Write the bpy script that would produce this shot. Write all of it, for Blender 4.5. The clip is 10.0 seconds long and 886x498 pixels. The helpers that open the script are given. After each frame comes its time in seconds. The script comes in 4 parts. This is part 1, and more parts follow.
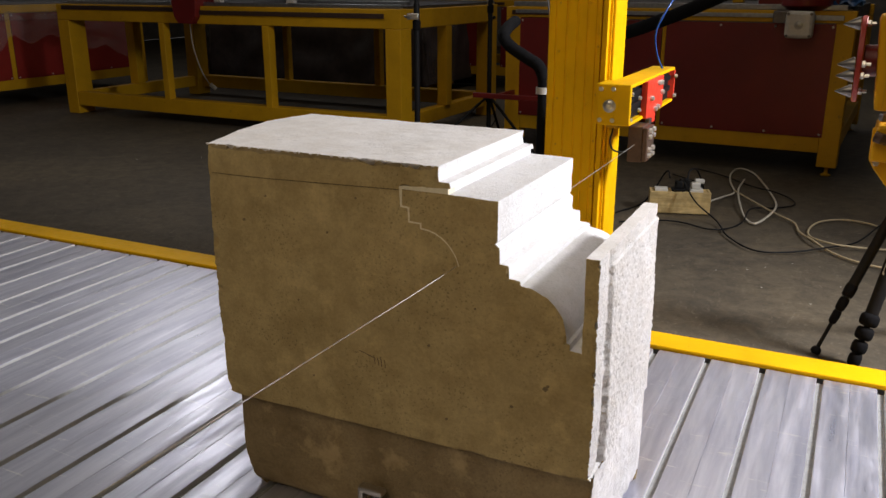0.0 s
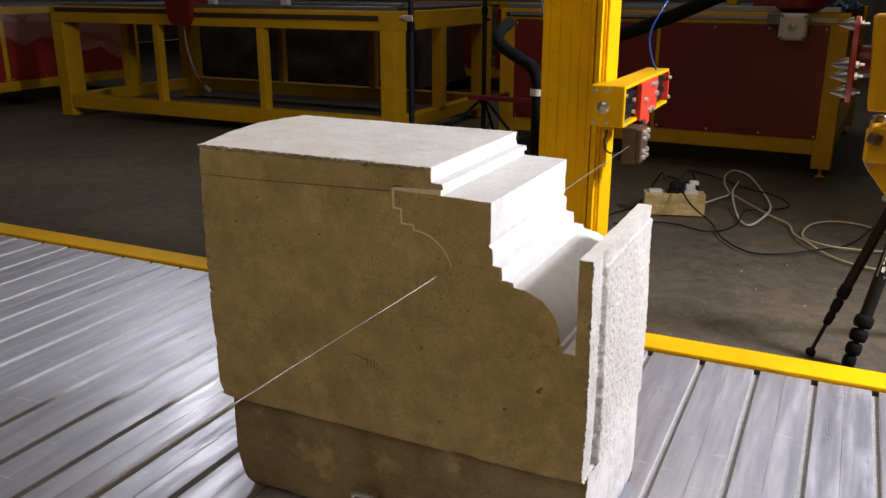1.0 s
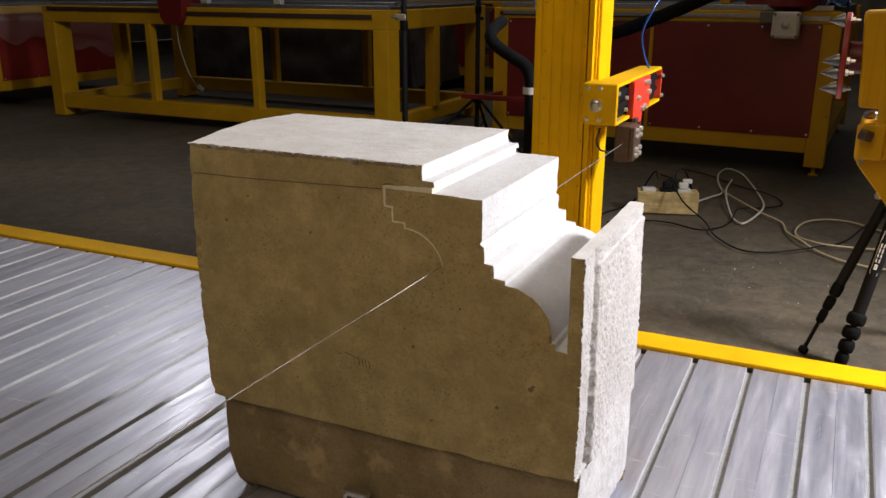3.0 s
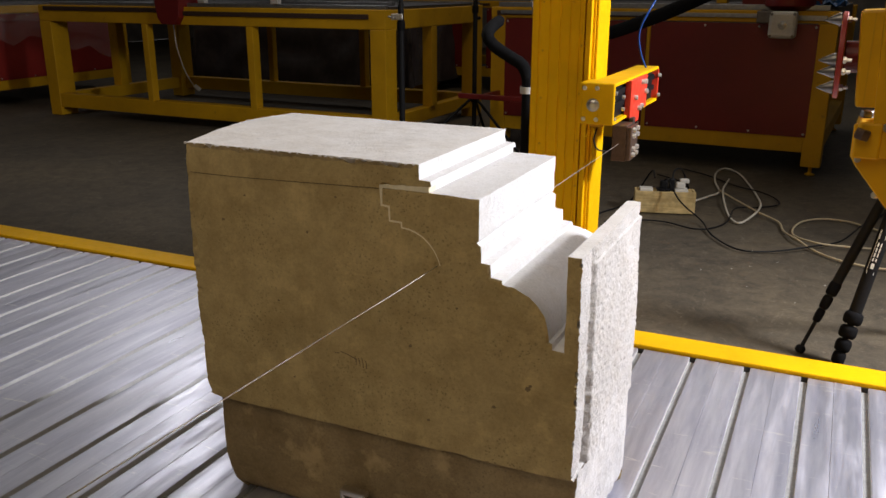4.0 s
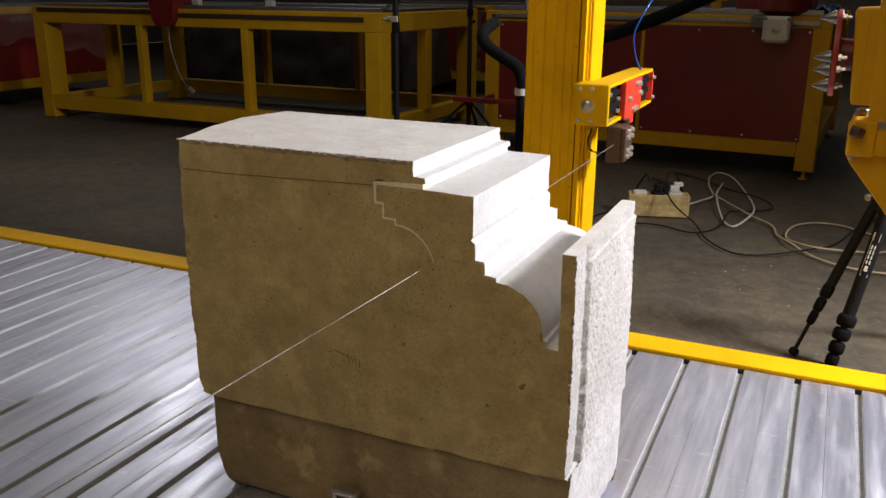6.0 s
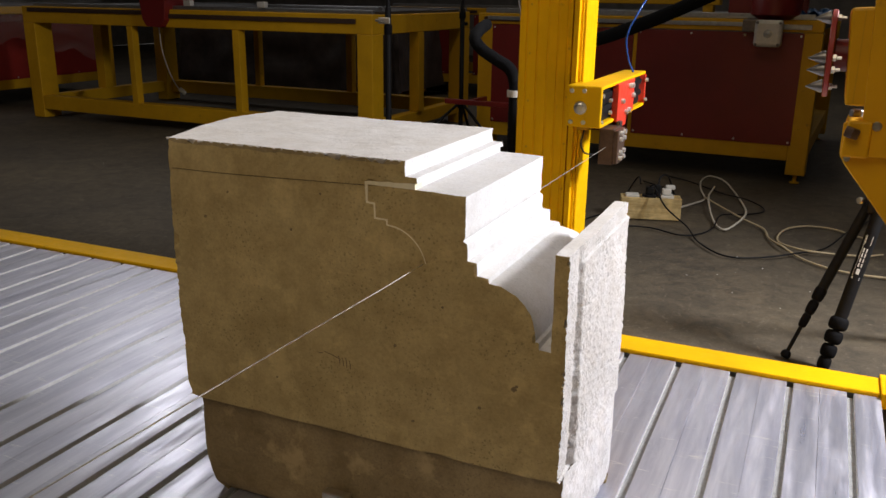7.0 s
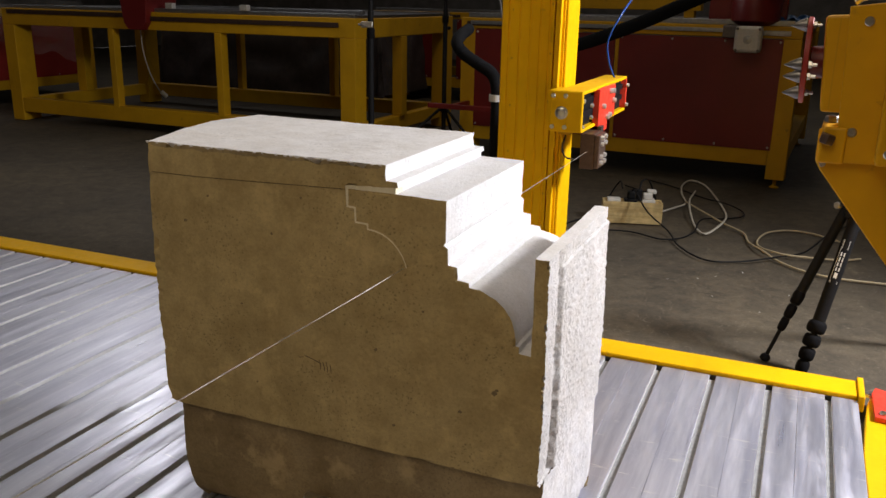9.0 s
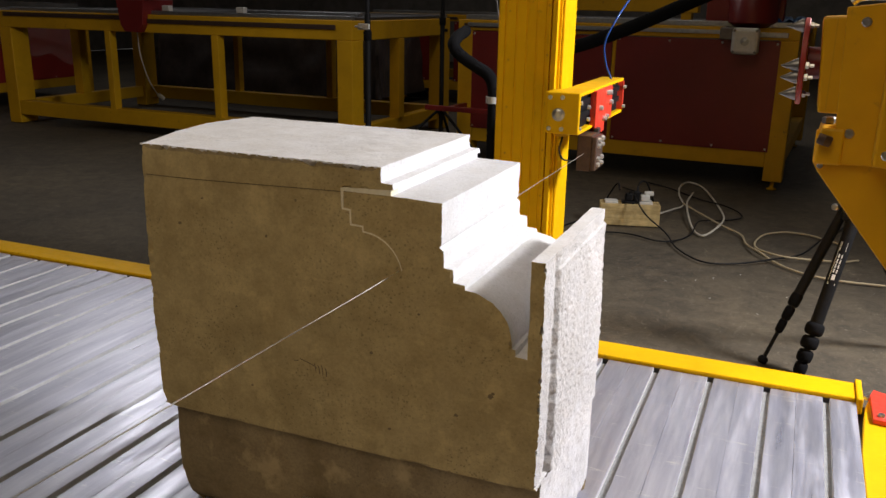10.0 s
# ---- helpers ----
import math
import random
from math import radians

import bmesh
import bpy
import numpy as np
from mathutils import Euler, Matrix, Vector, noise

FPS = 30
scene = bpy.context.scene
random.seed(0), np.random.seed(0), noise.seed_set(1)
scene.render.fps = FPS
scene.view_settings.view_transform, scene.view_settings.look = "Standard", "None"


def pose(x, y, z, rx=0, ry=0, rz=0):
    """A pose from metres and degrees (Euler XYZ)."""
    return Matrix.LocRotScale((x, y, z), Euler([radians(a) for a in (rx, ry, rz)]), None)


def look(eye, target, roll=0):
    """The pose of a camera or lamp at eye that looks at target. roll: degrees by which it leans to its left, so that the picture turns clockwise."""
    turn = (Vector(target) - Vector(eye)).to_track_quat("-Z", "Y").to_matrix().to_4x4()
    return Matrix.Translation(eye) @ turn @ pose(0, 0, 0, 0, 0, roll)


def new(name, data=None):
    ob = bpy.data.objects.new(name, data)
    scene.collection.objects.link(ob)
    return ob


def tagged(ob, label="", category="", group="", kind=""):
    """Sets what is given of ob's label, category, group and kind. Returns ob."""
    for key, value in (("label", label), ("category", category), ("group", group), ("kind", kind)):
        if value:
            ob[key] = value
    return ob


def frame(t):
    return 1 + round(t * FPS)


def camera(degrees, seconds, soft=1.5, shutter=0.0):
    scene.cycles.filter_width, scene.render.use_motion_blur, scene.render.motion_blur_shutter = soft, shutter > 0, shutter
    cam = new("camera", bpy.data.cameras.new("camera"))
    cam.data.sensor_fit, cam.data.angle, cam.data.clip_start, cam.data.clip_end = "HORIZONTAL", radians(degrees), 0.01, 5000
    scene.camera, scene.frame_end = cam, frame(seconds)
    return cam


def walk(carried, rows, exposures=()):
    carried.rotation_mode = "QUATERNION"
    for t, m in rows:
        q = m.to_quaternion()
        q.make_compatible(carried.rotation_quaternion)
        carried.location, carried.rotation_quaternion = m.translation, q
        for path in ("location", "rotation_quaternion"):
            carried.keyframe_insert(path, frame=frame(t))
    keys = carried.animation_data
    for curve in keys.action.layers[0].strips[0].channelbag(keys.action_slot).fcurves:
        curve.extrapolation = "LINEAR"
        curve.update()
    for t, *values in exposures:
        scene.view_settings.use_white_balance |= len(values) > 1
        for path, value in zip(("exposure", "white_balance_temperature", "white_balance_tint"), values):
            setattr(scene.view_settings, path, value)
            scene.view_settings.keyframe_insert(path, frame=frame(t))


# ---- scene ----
cam = camera(55.4, 10.0)
PATH = [
    (0, (-0.0003, 0.0103, 1.1452), (-0.8313, 1.7267, 0.5427), 0.04),
    (0.5, (-0.0005, 0.0163, 1.1399), (-0.8263, 1.7359, 0.5402), 0.07),
    (1, (0.0006, 0.0201, 1.1409), (-0.8212, 1.7423, 0.5440), 0.08),
    (1.5, (0.0009, 0.0206, 1.1418), (-0.8197, 1.7437, 0.5447), 0.05),
    (2, (0.0011, 0.0240, 1.1390), (-0.8155, 1.7502, 0.5422), 0.05),
    (2.5, (0.0036, 0.0264, 1.1372), (-0.8091, 1.7526, 0.5396), 0.07),
    (4, (0.0047, 0.0282, 1.1354), (-0.8003, 1.7584, 0.5369), 0.05),
    (4.5, (0.0062, 0.0318, 1.1335), (-0.7944, 1.7658, 0.5377), 0.23),
    (5, (0.0050, 0.0300, 1.1300), (-0.7930, 1.7650, 0.5380), 0.40),
    (5.5, (0.0051, 0.0274, 1.1252), (-0.7924, 1.7635, 0.5358), 0.36),
    (7, (-0.0023, 0.0418, 1.1107), (-0.7783, 1.7910, 0.5312), 0.76),
    (7.5, (-0.0028, 0.0400, 1.1084), (-0.7678, 1.7956, 0.5326), 0.92),
    (8, (-0.0051, 0.0499, 1.0977), (-0.7543, 1.8116, 0.5213), 1.14),
    (8.5, (-0.0035, 0.0473, 1.1071), (-0.7503, 1.8110, 0.5330), 1.09),
    (9, (0.0038, 0.0413, 1.1126), (-0.7379, 1.8092, 0.5420), 1.12),
    (9.5, (0.0086, 0.0377, 1.1143), (-0.7339, 1.8058, 0.5469), 1.07),
    (10, (0.0043, 0.0513, 1.1103), (-0.7336, 1.8217, 0.5451), 1.07),
]
walk(cam, [(t, look(eye, target, roll)) for t, eye, target, roll in PATH])

# ---- world and lamps ----
world = bpy.data.worlds.new("hall_air")
scene.world = world
world.use_nodes = True
world.node_tree.nodes["Background"].inputs["Color"].default_value = (0.85, 0.82, 0.78, 1)
world.node_tree.nodes["Background"].inputs["Strength"].default_value = 0.15
scene.view_settings.exposure = 0.0


def lamp(name, eye, target, size, watts, color, size_y=None):
    data = bpy.data.lights.new(name, "AREA")
    data.shape = "RECTANGLE" if size_y else "DISK"
    data.size, data.energy, data.color = size, watts, color
    if size_y:
        data.size_y = size_y
    ob = new(name, data)
    ob.matrix_world = look(eye, target)
    return ob


# work lamp standing to the right of the saw, work lamp on the stand behind it, and under the roof unseen fills added to
# brighten the stone front, the back machines and the bed
flood = bpy.data.lights.new("work_lamp", "SPOT")
flood.energy, flood.color, flood.spot_size, flood.spot_blend, flood.shadow_soft_size = 610, (0.975, 0.97, 1.0), radians(132), 0.85, 0.30
new("work_lamp", flood).matrix_world = look((1.75, 3.0, 2.0), (-0.80, 1.70, 0.40))
lamp("stand_lamp", (-4.5, 4.75, 2.5), (-1.3, 1.6, 0.2), 0.8, 11, (0.98, 0.96, 0.94))
lamp("hall_fill", (-1.5, -3.5, 5.6), (-1.5, -3.5, 0), 4.0, 148, (1.0, 0.83, 0.60), 6.0)
lamp("hall_fill", (-0.9, 6.6, 5.6), (-0.9, 6.6, 0), 0.5, 46, (1.0, 0.88, 0.72), 5.0)
lamp("roof_fill", (-2.5, 11.5, 5.5), (-1.5, 2.5, 0), 15.0, 70, (0.94, 0.95, 1.0), 2.2)
lamp("roof_fill", (-11.0, 6.0, 5.5), (-2.0, 1.5, 0), 9.0, 45, (0.97, 0.96, 0.95), 2.2)


# ---- materials ----
def material(name, rough=0.5, metal=0.0):
    m = bpy.data.materials.new(name)
    m.use_nodes = True
    n = m.node_tree.nodes
    b = n["Principled BSDF"]
    b.inputs["Roughness"].default_value = rough
    b.inputs["Metallic"].default_value = metal
    return m, n, m.node_tree.links, b


def coords(n, l, scale=(1, 1, 1), world_space=False):
    mp = n.new("ShaderNodeMapping")
    mp.inputs["Scale"].default_value = scale
    if world_space:
        g = n.new("ShaderNodeNewGeometry")
        l.new(g.outputs["Position"], mp.inputs["Vector"])
    else:
        t = n.new("ShaderNodeTexCoord")
        l.new(t.outputs["Object"], mp.inputs["Vector"])
    return mp.outputs["Vector"]


def noise_node(n, l, vec, scale, detail=4.0, rough=0.6, distortion=0.0):
    t = n.new("ShaderNodeTexNoise")
    t.inputs["Scale"].default_value = scale
    t.inputs["Detail"].default_value = detail
    t.inputs["Roughness"].default_value = rough
    t.inputs["Distortion"].default_value = distortion
    l.new(vec, t.inputs["Vector"])
    return t.outputs["Fac"]


def ramp(n, l, fac, stops):
    r = n.new("ShaderNodeValToRGB")
    e = r.color_ramp.elements
    while len(e) < len(stops):
        e.new(0.5)
    for k, (p, c) in enumerate(stops):
        e[k].position = p
        e[k].color = (*c, 1) if len(c) == 3 else c
    l.new(fac, r.inputs["Fac"])
    return r.outputs["Color"]


def grey(p0, v0, p1, v1):
    return [(p0, (v0, v0, v0)), (p1, (v1, v1, v1))]


def mix(n, l, kind, fac, a, b):
    m = n.new("ShaderNodeMix")
    m.data_type, m.blend_type = "RGBA", kind
    for sock, val in ((m.inputs[0], fac), (m.inputs[6], a), (m.inputs[7], b)):
        if isinstance(val, bpy.types.NodeSocket):
            l.new(val, sock)
        elif isinstance(val, (int, float)):
            sock.default_value = val
        else:
            sock.default_value = (*val, 1)
    return m.outputs[2]


def bump(n, l, bsdf, height, strength, distance, chain=None):
    b = n.new("ShaderNodeBump")
    b.inputs["Strength"].default_value = strength
    b.inputs["Distance"].default_value = distance
    l.new(height, b.inputs["Height"])
    if chain is not None:
        l.new(chain, b.inputs["Normal"])
    l.new(b.outputs["Normal"], bsdf.inputs["Normal"])
    return b.outputs["Normal"]


def paint(name, color, rough=0.42, dirt=(0.10, 0.07, 0.03), amount=0.35, metal=0.0):
    m, n, l, b = material(name, rough, metal)
    v = coords(n, l, world_space=True)
    big = noise_node(n, l, v, 3.0, 6, 0.65)
    fine = noise_node(n, l, v, 45.0, 4, 0.6)
    spots = ramp(n, l, noise_node(n, l, v, 22.0, 8, 0.7), grey(0.62, 0.0, 0.72, 1.0))
    shade = ramp(n, l, big, [(0.3, tuple(c * 0.82 for c in color)), (0.7, tuple(min(1, c * 1.08) for c in color))])
    c = mix(n, l, "MIX", mix(n, l, "MULTIPLY", 1.0, spots, (amount, amount, amount)), shade, dirt)
    l.new(c, b.inputs["Base Color"])
    r = ramp(n, l, fine, grey(0.3, rough - 0.08, 0.7, rough + 0.14))
    l.new(r, b.inputs["Roughness"])
    bump(n, l, b, fine, 0.12, 0.0006)
    return m


def plain(name, color, rough=0.5, metal=0.0, grain=60.0, spread=0.18, relief=0.0005):
    m, n, l, b = material(name, rough, metal)
    v = coords(n, l, world_space=True)
    f = noise_node(n, l, v, grain, 5, 0.65)
    c = ramp(n, l, f, [(0.28, tuple(x * (1 - spread) for x in color)), (0.72, tuple(min(1, x * (1 + spread)) for x in color))])
    l.new(c, b.inputs["Base Color"])
    bump(n, l, b, f, 0.25, relief)
    return m


YELLOW = paint("yellow_paint", (0.84, 0.465, 0.002), 0.48)
YELLOW_OLD = paint("yellow_machine_paint", (0.58, 0.315, 0.006), 0.52, amount=0.6)
# lathe head's yellow, darkened in colour for the shade it stands in
YELLOW_SHADED = paint("shaded_yellow_lathe_paint", (0.66, 0.345, 0.003), 0.46, amount=0.5)
YELLOW.node_tree.nodes["Principled BSDF"].inputs["Specular IOR Level"].default_value = 0.12
for gloss in (YELLOW_OLD, YELLOW_SHADED):
    gloss.node_tree.nodes["Principled BSDF"].inputs["Specular IOR Level"].default_value = 0.3
RED = paint("red_panel_paint", (0.165, 0.010, 0.009), 0.36, (0.06, 0.02, 0.02), 0.4)
RED_OLD = paint("old_red_panel_paint", (0.24, 0.017, 0.013), 0.4, (0.06, 0.02, 0.02), 0.4)
RED_DULL = paint("dull_red_paint", (0.34, 0.03, 0.022), 0.45)
RED_BRIGHT = paint("bright_red_paint", (0.72, 0.05, 0.025), 0.4)
STEEL = plain("bright_steel", (0.62, 0.60, 0.58), 0.28, 1.0, 120, 0.12, 0.0002)
SPIKE_STEEL = plain("dull_spike_steel", (0.25, 0.24, 0.235), 0.38, 1.0, 90, 0.2, 0.0003)
STEEL_DARK = plain("dark_steel", (0.16, 0.15, 0.15), 0.42, 0.9, 60, 0.2, 0.0004)
BROWN_STEEL = plain("brownish_guide_steel", (0.12, 0.075, 0.055), 0.42, 0.5, 50, 0.25, 0.0004)
BLACK = plain("black_plastic", (0.011, 0.011, 0.012), 0.5, 0.0, 80, 0.2)
RUBBER = plain("black_rubber", (0.005, 0.005, 0.006), 0.85, 0.0, 140, 0.3, 0.0006)
WHITE_PLASTIC = plain("white_plastic", (0.62, 0.60, 0.55), 0.45, 0.0, 40, 0.1)
WHITE_CABLE = plain("white_cable_sheath", (0.55, 0.51, 0.43), 0.5, 0.0, 30, 0.14)
CREAM_CABLE = plain("dusty_cream_cable_sheath", (0.42, 0.34, 0.21), 0.6, 0.0, 30, 0.18)
BLUE_SHEET = plain("blue_plastic_sheet", (0.03, 0.12, 0.36), 0.4, 0.0, 12, 0.3, 0.004)
BLUE = plain("blue_air_hose", (0.012, 0.055, 0.25), 0.3, 0.0, 30, 0.1)
GREY_METAL = plain("grey_rail_metal", (0.34, 0.35, 0.37), 0.38, 0.9, 40, 0.2)
SLOT_METAL = plain("dusty_slot_metal", (0.31, 0.31, 0.315), 0.55, 0.3, 60, 0.2)
SLOT_WALL = plain("bright_slot_wall", (0.70, 0.70, 0.71), 0.45, 0.25, 60, 0.12)
BOLT = plain("zinc_bolt_steel", (0.72, 0.70, 0.68), 0.3, 0.65, 120, 0.1, 0.0002)
MOTOR_GREY = plain("cast_grey_metal", (0.56, 0.54, 0.51), 0.55, 0.3, 60, 0.12)
DARK_RUST = plain("brown_rack_strip", (0.05, 0.025, 0.015), 0.6, 0.2, 50, 0.3)
HALL_ROOF = plain("grey_hall_roof", (0.32, 0.32, 0.33), 0.9, 0.0, 4, 0.3, 0.002)
HALL_DARK = plain("dark_hall_plaster", (0.20, 0.19, 0.185), 0.9, 0.0, 4, 0.3, 0.002)
for dull in (BLACK, RUBBER):
    dull.node_tree.nodes["Principled BSDF"].inputs["Specular IOR Level"].default_value = 0.12
WIRE = plain("worn_wire_steel", (0.66, 0.63, 0.58), 0.42, 0.8, 300, 0.25, 0.0002)
TARP = plain("dark_dusty_tarp", (0.045, 0.034, 0.033), 0.6, 0.0, 9, 0.4, 0.004)
PRINT = plain("white_print", (0.75, 0.75, 0.73), 0.5, 0.0, 20, 0.05)


def aluminium():
    m, n, l, b = material("extruded_aluminium", 0.34, 0.82)
    t = n.new("ShaderNodeObjectInfo")
    v = coords(n, l, (1, 1, 1), world_space=True)
    along = coords(n, l, (38.0, 1.6, 1.0), world_space=True)
    fine = coords(n, l, (420.0, 5.0, 1.0), world_space=True)
    streak = noise_node(n, l, along, 1.0, 5, 0.6)
    hair = noise_node(n, l, fine, 1.0, 3, 0.6)
    cloud = noise_node(n, l, coords(n, l, (27.0, 2.6, 1.0), world_space=True), 1.0, 7, 0.66, 0.35)
    smear = ramp(n, l, noise_node(n, l, coords(n, l, (22.0, 2.8, 1.0), world_space=True), 1.0, 8, 0.72, 0.5), grey(0.40, 0.0, 0.66, 1.0))
    c = ramp(n, l, streak, [(0.3, (0.66, 0.665, 0.775)), (0.7, (0.79, 0.79, 0.90))])
    c = mix(n, l, "MULTIPLY", 0.42, c, ramp(n, l, cloud, [(0.36, (0.44, 0.45, 0.56)), (0.60, (1, 1, 1))]))
    c = mix(n, l, "MULTIPLY", 0.4, c, ramp(n, l, t.outputs["Random"], grey(0.0, 0.6, 1.0, 1.0)))
    dust_or_glow = ramp(n, l, noise_node(n, l, v, 26.0, 8, 0.75), grey(0.62, 0.0, 0.74, 1.0))
    c = mix(n, l, "MIX", mix(n, l, "MULTIPLY", 1.0, dust_or_glow, (0.35, 0.35, 0.35)), c, (0.80, 0.79, 0.76))
    scratch = ramp(n, l, noise_node(n, l, coords(n, l, (7.0, 55.0, 1.0), world_space=True), 1.0, 5, 0.7, 1.0), grey(0.61, 0.0, 0.70, 1.0))
    c = mix(n, l, "MIX", mix(n, l, "MULTIPLY", 1.0, scratch, (0.7, 0.7, 0.7)), c, (0.95, 0.94, 0.93))
    l.new(c, b.inputs["Base Color"])
    r = mix(n, l, "ADD", 1.0, ramp(n, l, streak, grey(0.3, 0.26, 0.7, 0.36)), ramp(n, l, smear, grey(0.0, 0.0, 1.0, 0.22)))
    l.new(r, b.inputs["Roughness"])
    first = bump(n, l, b, hair, 0.10, 0.0004)
    bump(n, l, b, streak, 0.10, 0.0015, first)
    return m


ALU = aluminium()


def concrete():
    m, n, l, b = material("worn_concrete", 0.8)
    v = coords(n, l, world_space=True)
    big = noise_node(n, l, v, 0.9, 7, 0.65, 0.5)
    mid = noise_node(n, l, v, 13.0, 9, 0.76, 0.6)
    fine = noise_node(n, l, v, 110.0, 4, 0.7)
    c = ramp(n, l, big, [(0.3, (0.060, 0.047, 0.032)), (0.55, (0.108, 0.084, 0.053)), (0.75, (0.160, 0.123, 0.073))])
    c = mix(n, l, "MULTIPLY", 0.85, c, ramp(n, l, mid, grey(0.36, 0.40, 0.62, 1.0)))
    c = mix(n, l, "MULTIPLY", 0.6, c, ramp(n, l, fine, grey(0.3, 0.6, 0.65, 1.0)))
    chips = ramp(n, l, noise_node(n, l, v, 17.0, 8, 0.8), grey(0.66, 0.0, 0.72, 1.0))
    c = mix(n, l, "MIX", mix(n, l, "MULTIPLY", 1.0, chips, (0.5, 0.5, 0.5)), c, (0.28, 0.25, 0.20))
    l.new(c, b.inputs["Base Color"])
    first = bump(n, l, b, fine, 0.35, 0.0015)
    second = bump(n, l, b, mid, 0.45, 0.006, first)
    scuff = ramp(n, l, noise_node(n, l, coords(n, l, (24.0, 17.0, 1.0), world_space=True), 1.0, 8, 0.78, 2.2), grey(0.57, 0.0, 0.70, 1.0))
    l.new(mix(n, l, "MIX", mix(n, l, "MULTIPLY", 1.0, scuff, (0.5, 0.5, 0.5)), c, (0.33, 0.275, 0.20)), b.inputs["Base Color"])
    return m


CONCRETE = concrete()


def stone(name, light, dark, pit, rough_scale, relief, stains, lime=0.0):
    m, n, l, b = material(name, 0.85)
    v = coords(n, l)
    big = noise_node(n, l, v, 3.2, 6, 0.6, 0.8)
    mid = noise_node(n, l, v, 14.0, 6, 0.65)
    fine = noise_node(n, l, v, 160.0, 4, 0.7)
    c = ramp(n, l, big, [(0.32, dark), (0.66, light)])
    c = mix(n, l, "MULTIPLY", stains, c, ramp(n, l, mid, [(0.34, (0.66, 0.60, 0.50)), (0.6, (1, 1, 1))]))
    c = mix(n, l, "MULTIPLY", 0.2 + 0.4 * stains, c, ramp(n, l, fine, grey(0.3, 0.55, 0.62, 1.0)))
    # open pores, gathered in patches
    vor = n.new("ShaderNodeTexVoronoi")
    vor.inputs["Scale"].default_value = 125.0
    warp = n.new("ShaderNodeTexNoise")
    warp.inputs["Scale"].default_value = 70.0
    l.new(v, warp.inputs["Vector"])
    bent = n.new("ShaderNodeVectorMath")
    bent.operation = "MULTIPLY_ADD"
    l.new(warp.outputs["Color"], bent.inputs[0])
    bent.inputs[1].default_value = (0.012, 0.012, 0.012)
    l.new(v, bent.inputs[2])
    l.new(bent.outputs["Vector"], vor.inputs["Vector"])
    pore = ramp(n, l, vor.outputs["Distance"], grey(0.14, 1.0, 0.32, 0.0))
    patch = ramp(n, l, noise_node(n, l, v, 6.0, 7, 0.7), grey(0.42, 0.0, 0.58, 1.0))
    pores = mix(n, l, "MULTIPLY", 1.0, pore, patch)
    c = mix(n, l, "MIX", mix(n, l, "MULTIPLY", 1.0, pores, (pit, pit, pit)), c, tuple(x * 0.38 for x in dark))
    big_pores = n.new("ShaderNodeTexVoronoi")
    big_pores.inputs["Scale"].default_value = 23.0
    l.new(bent.outputs["Vector"], big_pores.inputs["Vector"])
    spot = ramp(n, l, big_pores.outputs["Distance"], grey(0.09, 1.0, 0.19, 0.0))
    some = ramp(n, l, big_pores.outputs["Color"], grey(0.62, 0.0, 0.72, 0.9))
    c = mix(n, l, "MIX", mix(n, l, "MULTIPLY", 1.0, mix(n, l, "MULTIPLY", 1.0, spot, some), (pit, pit, pit)), c, tuple(x * 0.45 for x in dark))
    if lime:
        pale = ramp(n, l, noise_node(n, l, v, 10.0, 6, 0.55, 0.0), grey(0.56, 0.0, 0.66, lime))
        c = mix(n, l, "MIX", pale, c, tuple(min(1, x * 1.45) for x in light))
    # faint scratches and saw traces
    trace = ramp(n, l, noise_node(n, l, coords(n, l, (5.0, 5.0, 46.0)), 1.0, 5, 0.7, 1.2), grey(0.60, 0.0, 0.75, 0.22))
    c = mix(n, l, "MIX", trace, c, tuple(min(1, x * 1.25) for x in light))
    l.new(c, b.inputs["Base Color"])
    first = bump(n, l, b, noise_node(n, l, v, rough_scale, 6, 0.7), 0.6, relief)
    bump(n, l, b, pores, 0.5, -0.002 * pit - 0.0002, first)
    return m


# brown for front, back, left and underside; near white for top and cuts
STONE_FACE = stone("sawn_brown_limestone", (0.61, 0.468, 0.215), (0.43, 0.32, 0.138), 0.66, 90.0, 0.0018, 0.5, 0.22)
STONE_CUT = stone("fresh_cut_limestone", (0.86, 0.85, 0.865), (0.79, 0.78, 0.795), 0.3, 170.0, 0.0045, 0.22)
STONE_TOP = stone("pale_limestone_top", (0.90, 0.87, 0.86), (0.80, 0.77, 0.755), 0.35, 70.0, 0.0018, 0.3)
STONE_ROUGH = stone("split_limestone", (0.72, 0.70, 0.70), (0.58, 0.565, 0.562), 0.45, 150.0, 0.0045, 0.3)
STONE_FOOT = stone("dirty_unsawn_limestone", (0.40, 0.295, 0.15), (0.26, 0.19, 0.095), 0.4, 50.0, 0.0016, 0.7, 0.55)
# darker band under the top edge: its shade put into the colour
STONE_ARRIS = stone("shaded_arris_limestone", (0.44, 0.34, 0.18), (0.30, 0.23, 0.12), 0.5, 60.0, 0.003, 0.6)
# pale kerf stone: light through the open slot put into its colour
STONE_KERF_LIT = stone("lit_kerf_stone", (0.92, 0.84, 0.62), (0.84, 0.75, 0.53), 0.0, 200.0, 0.0006, 0.2)


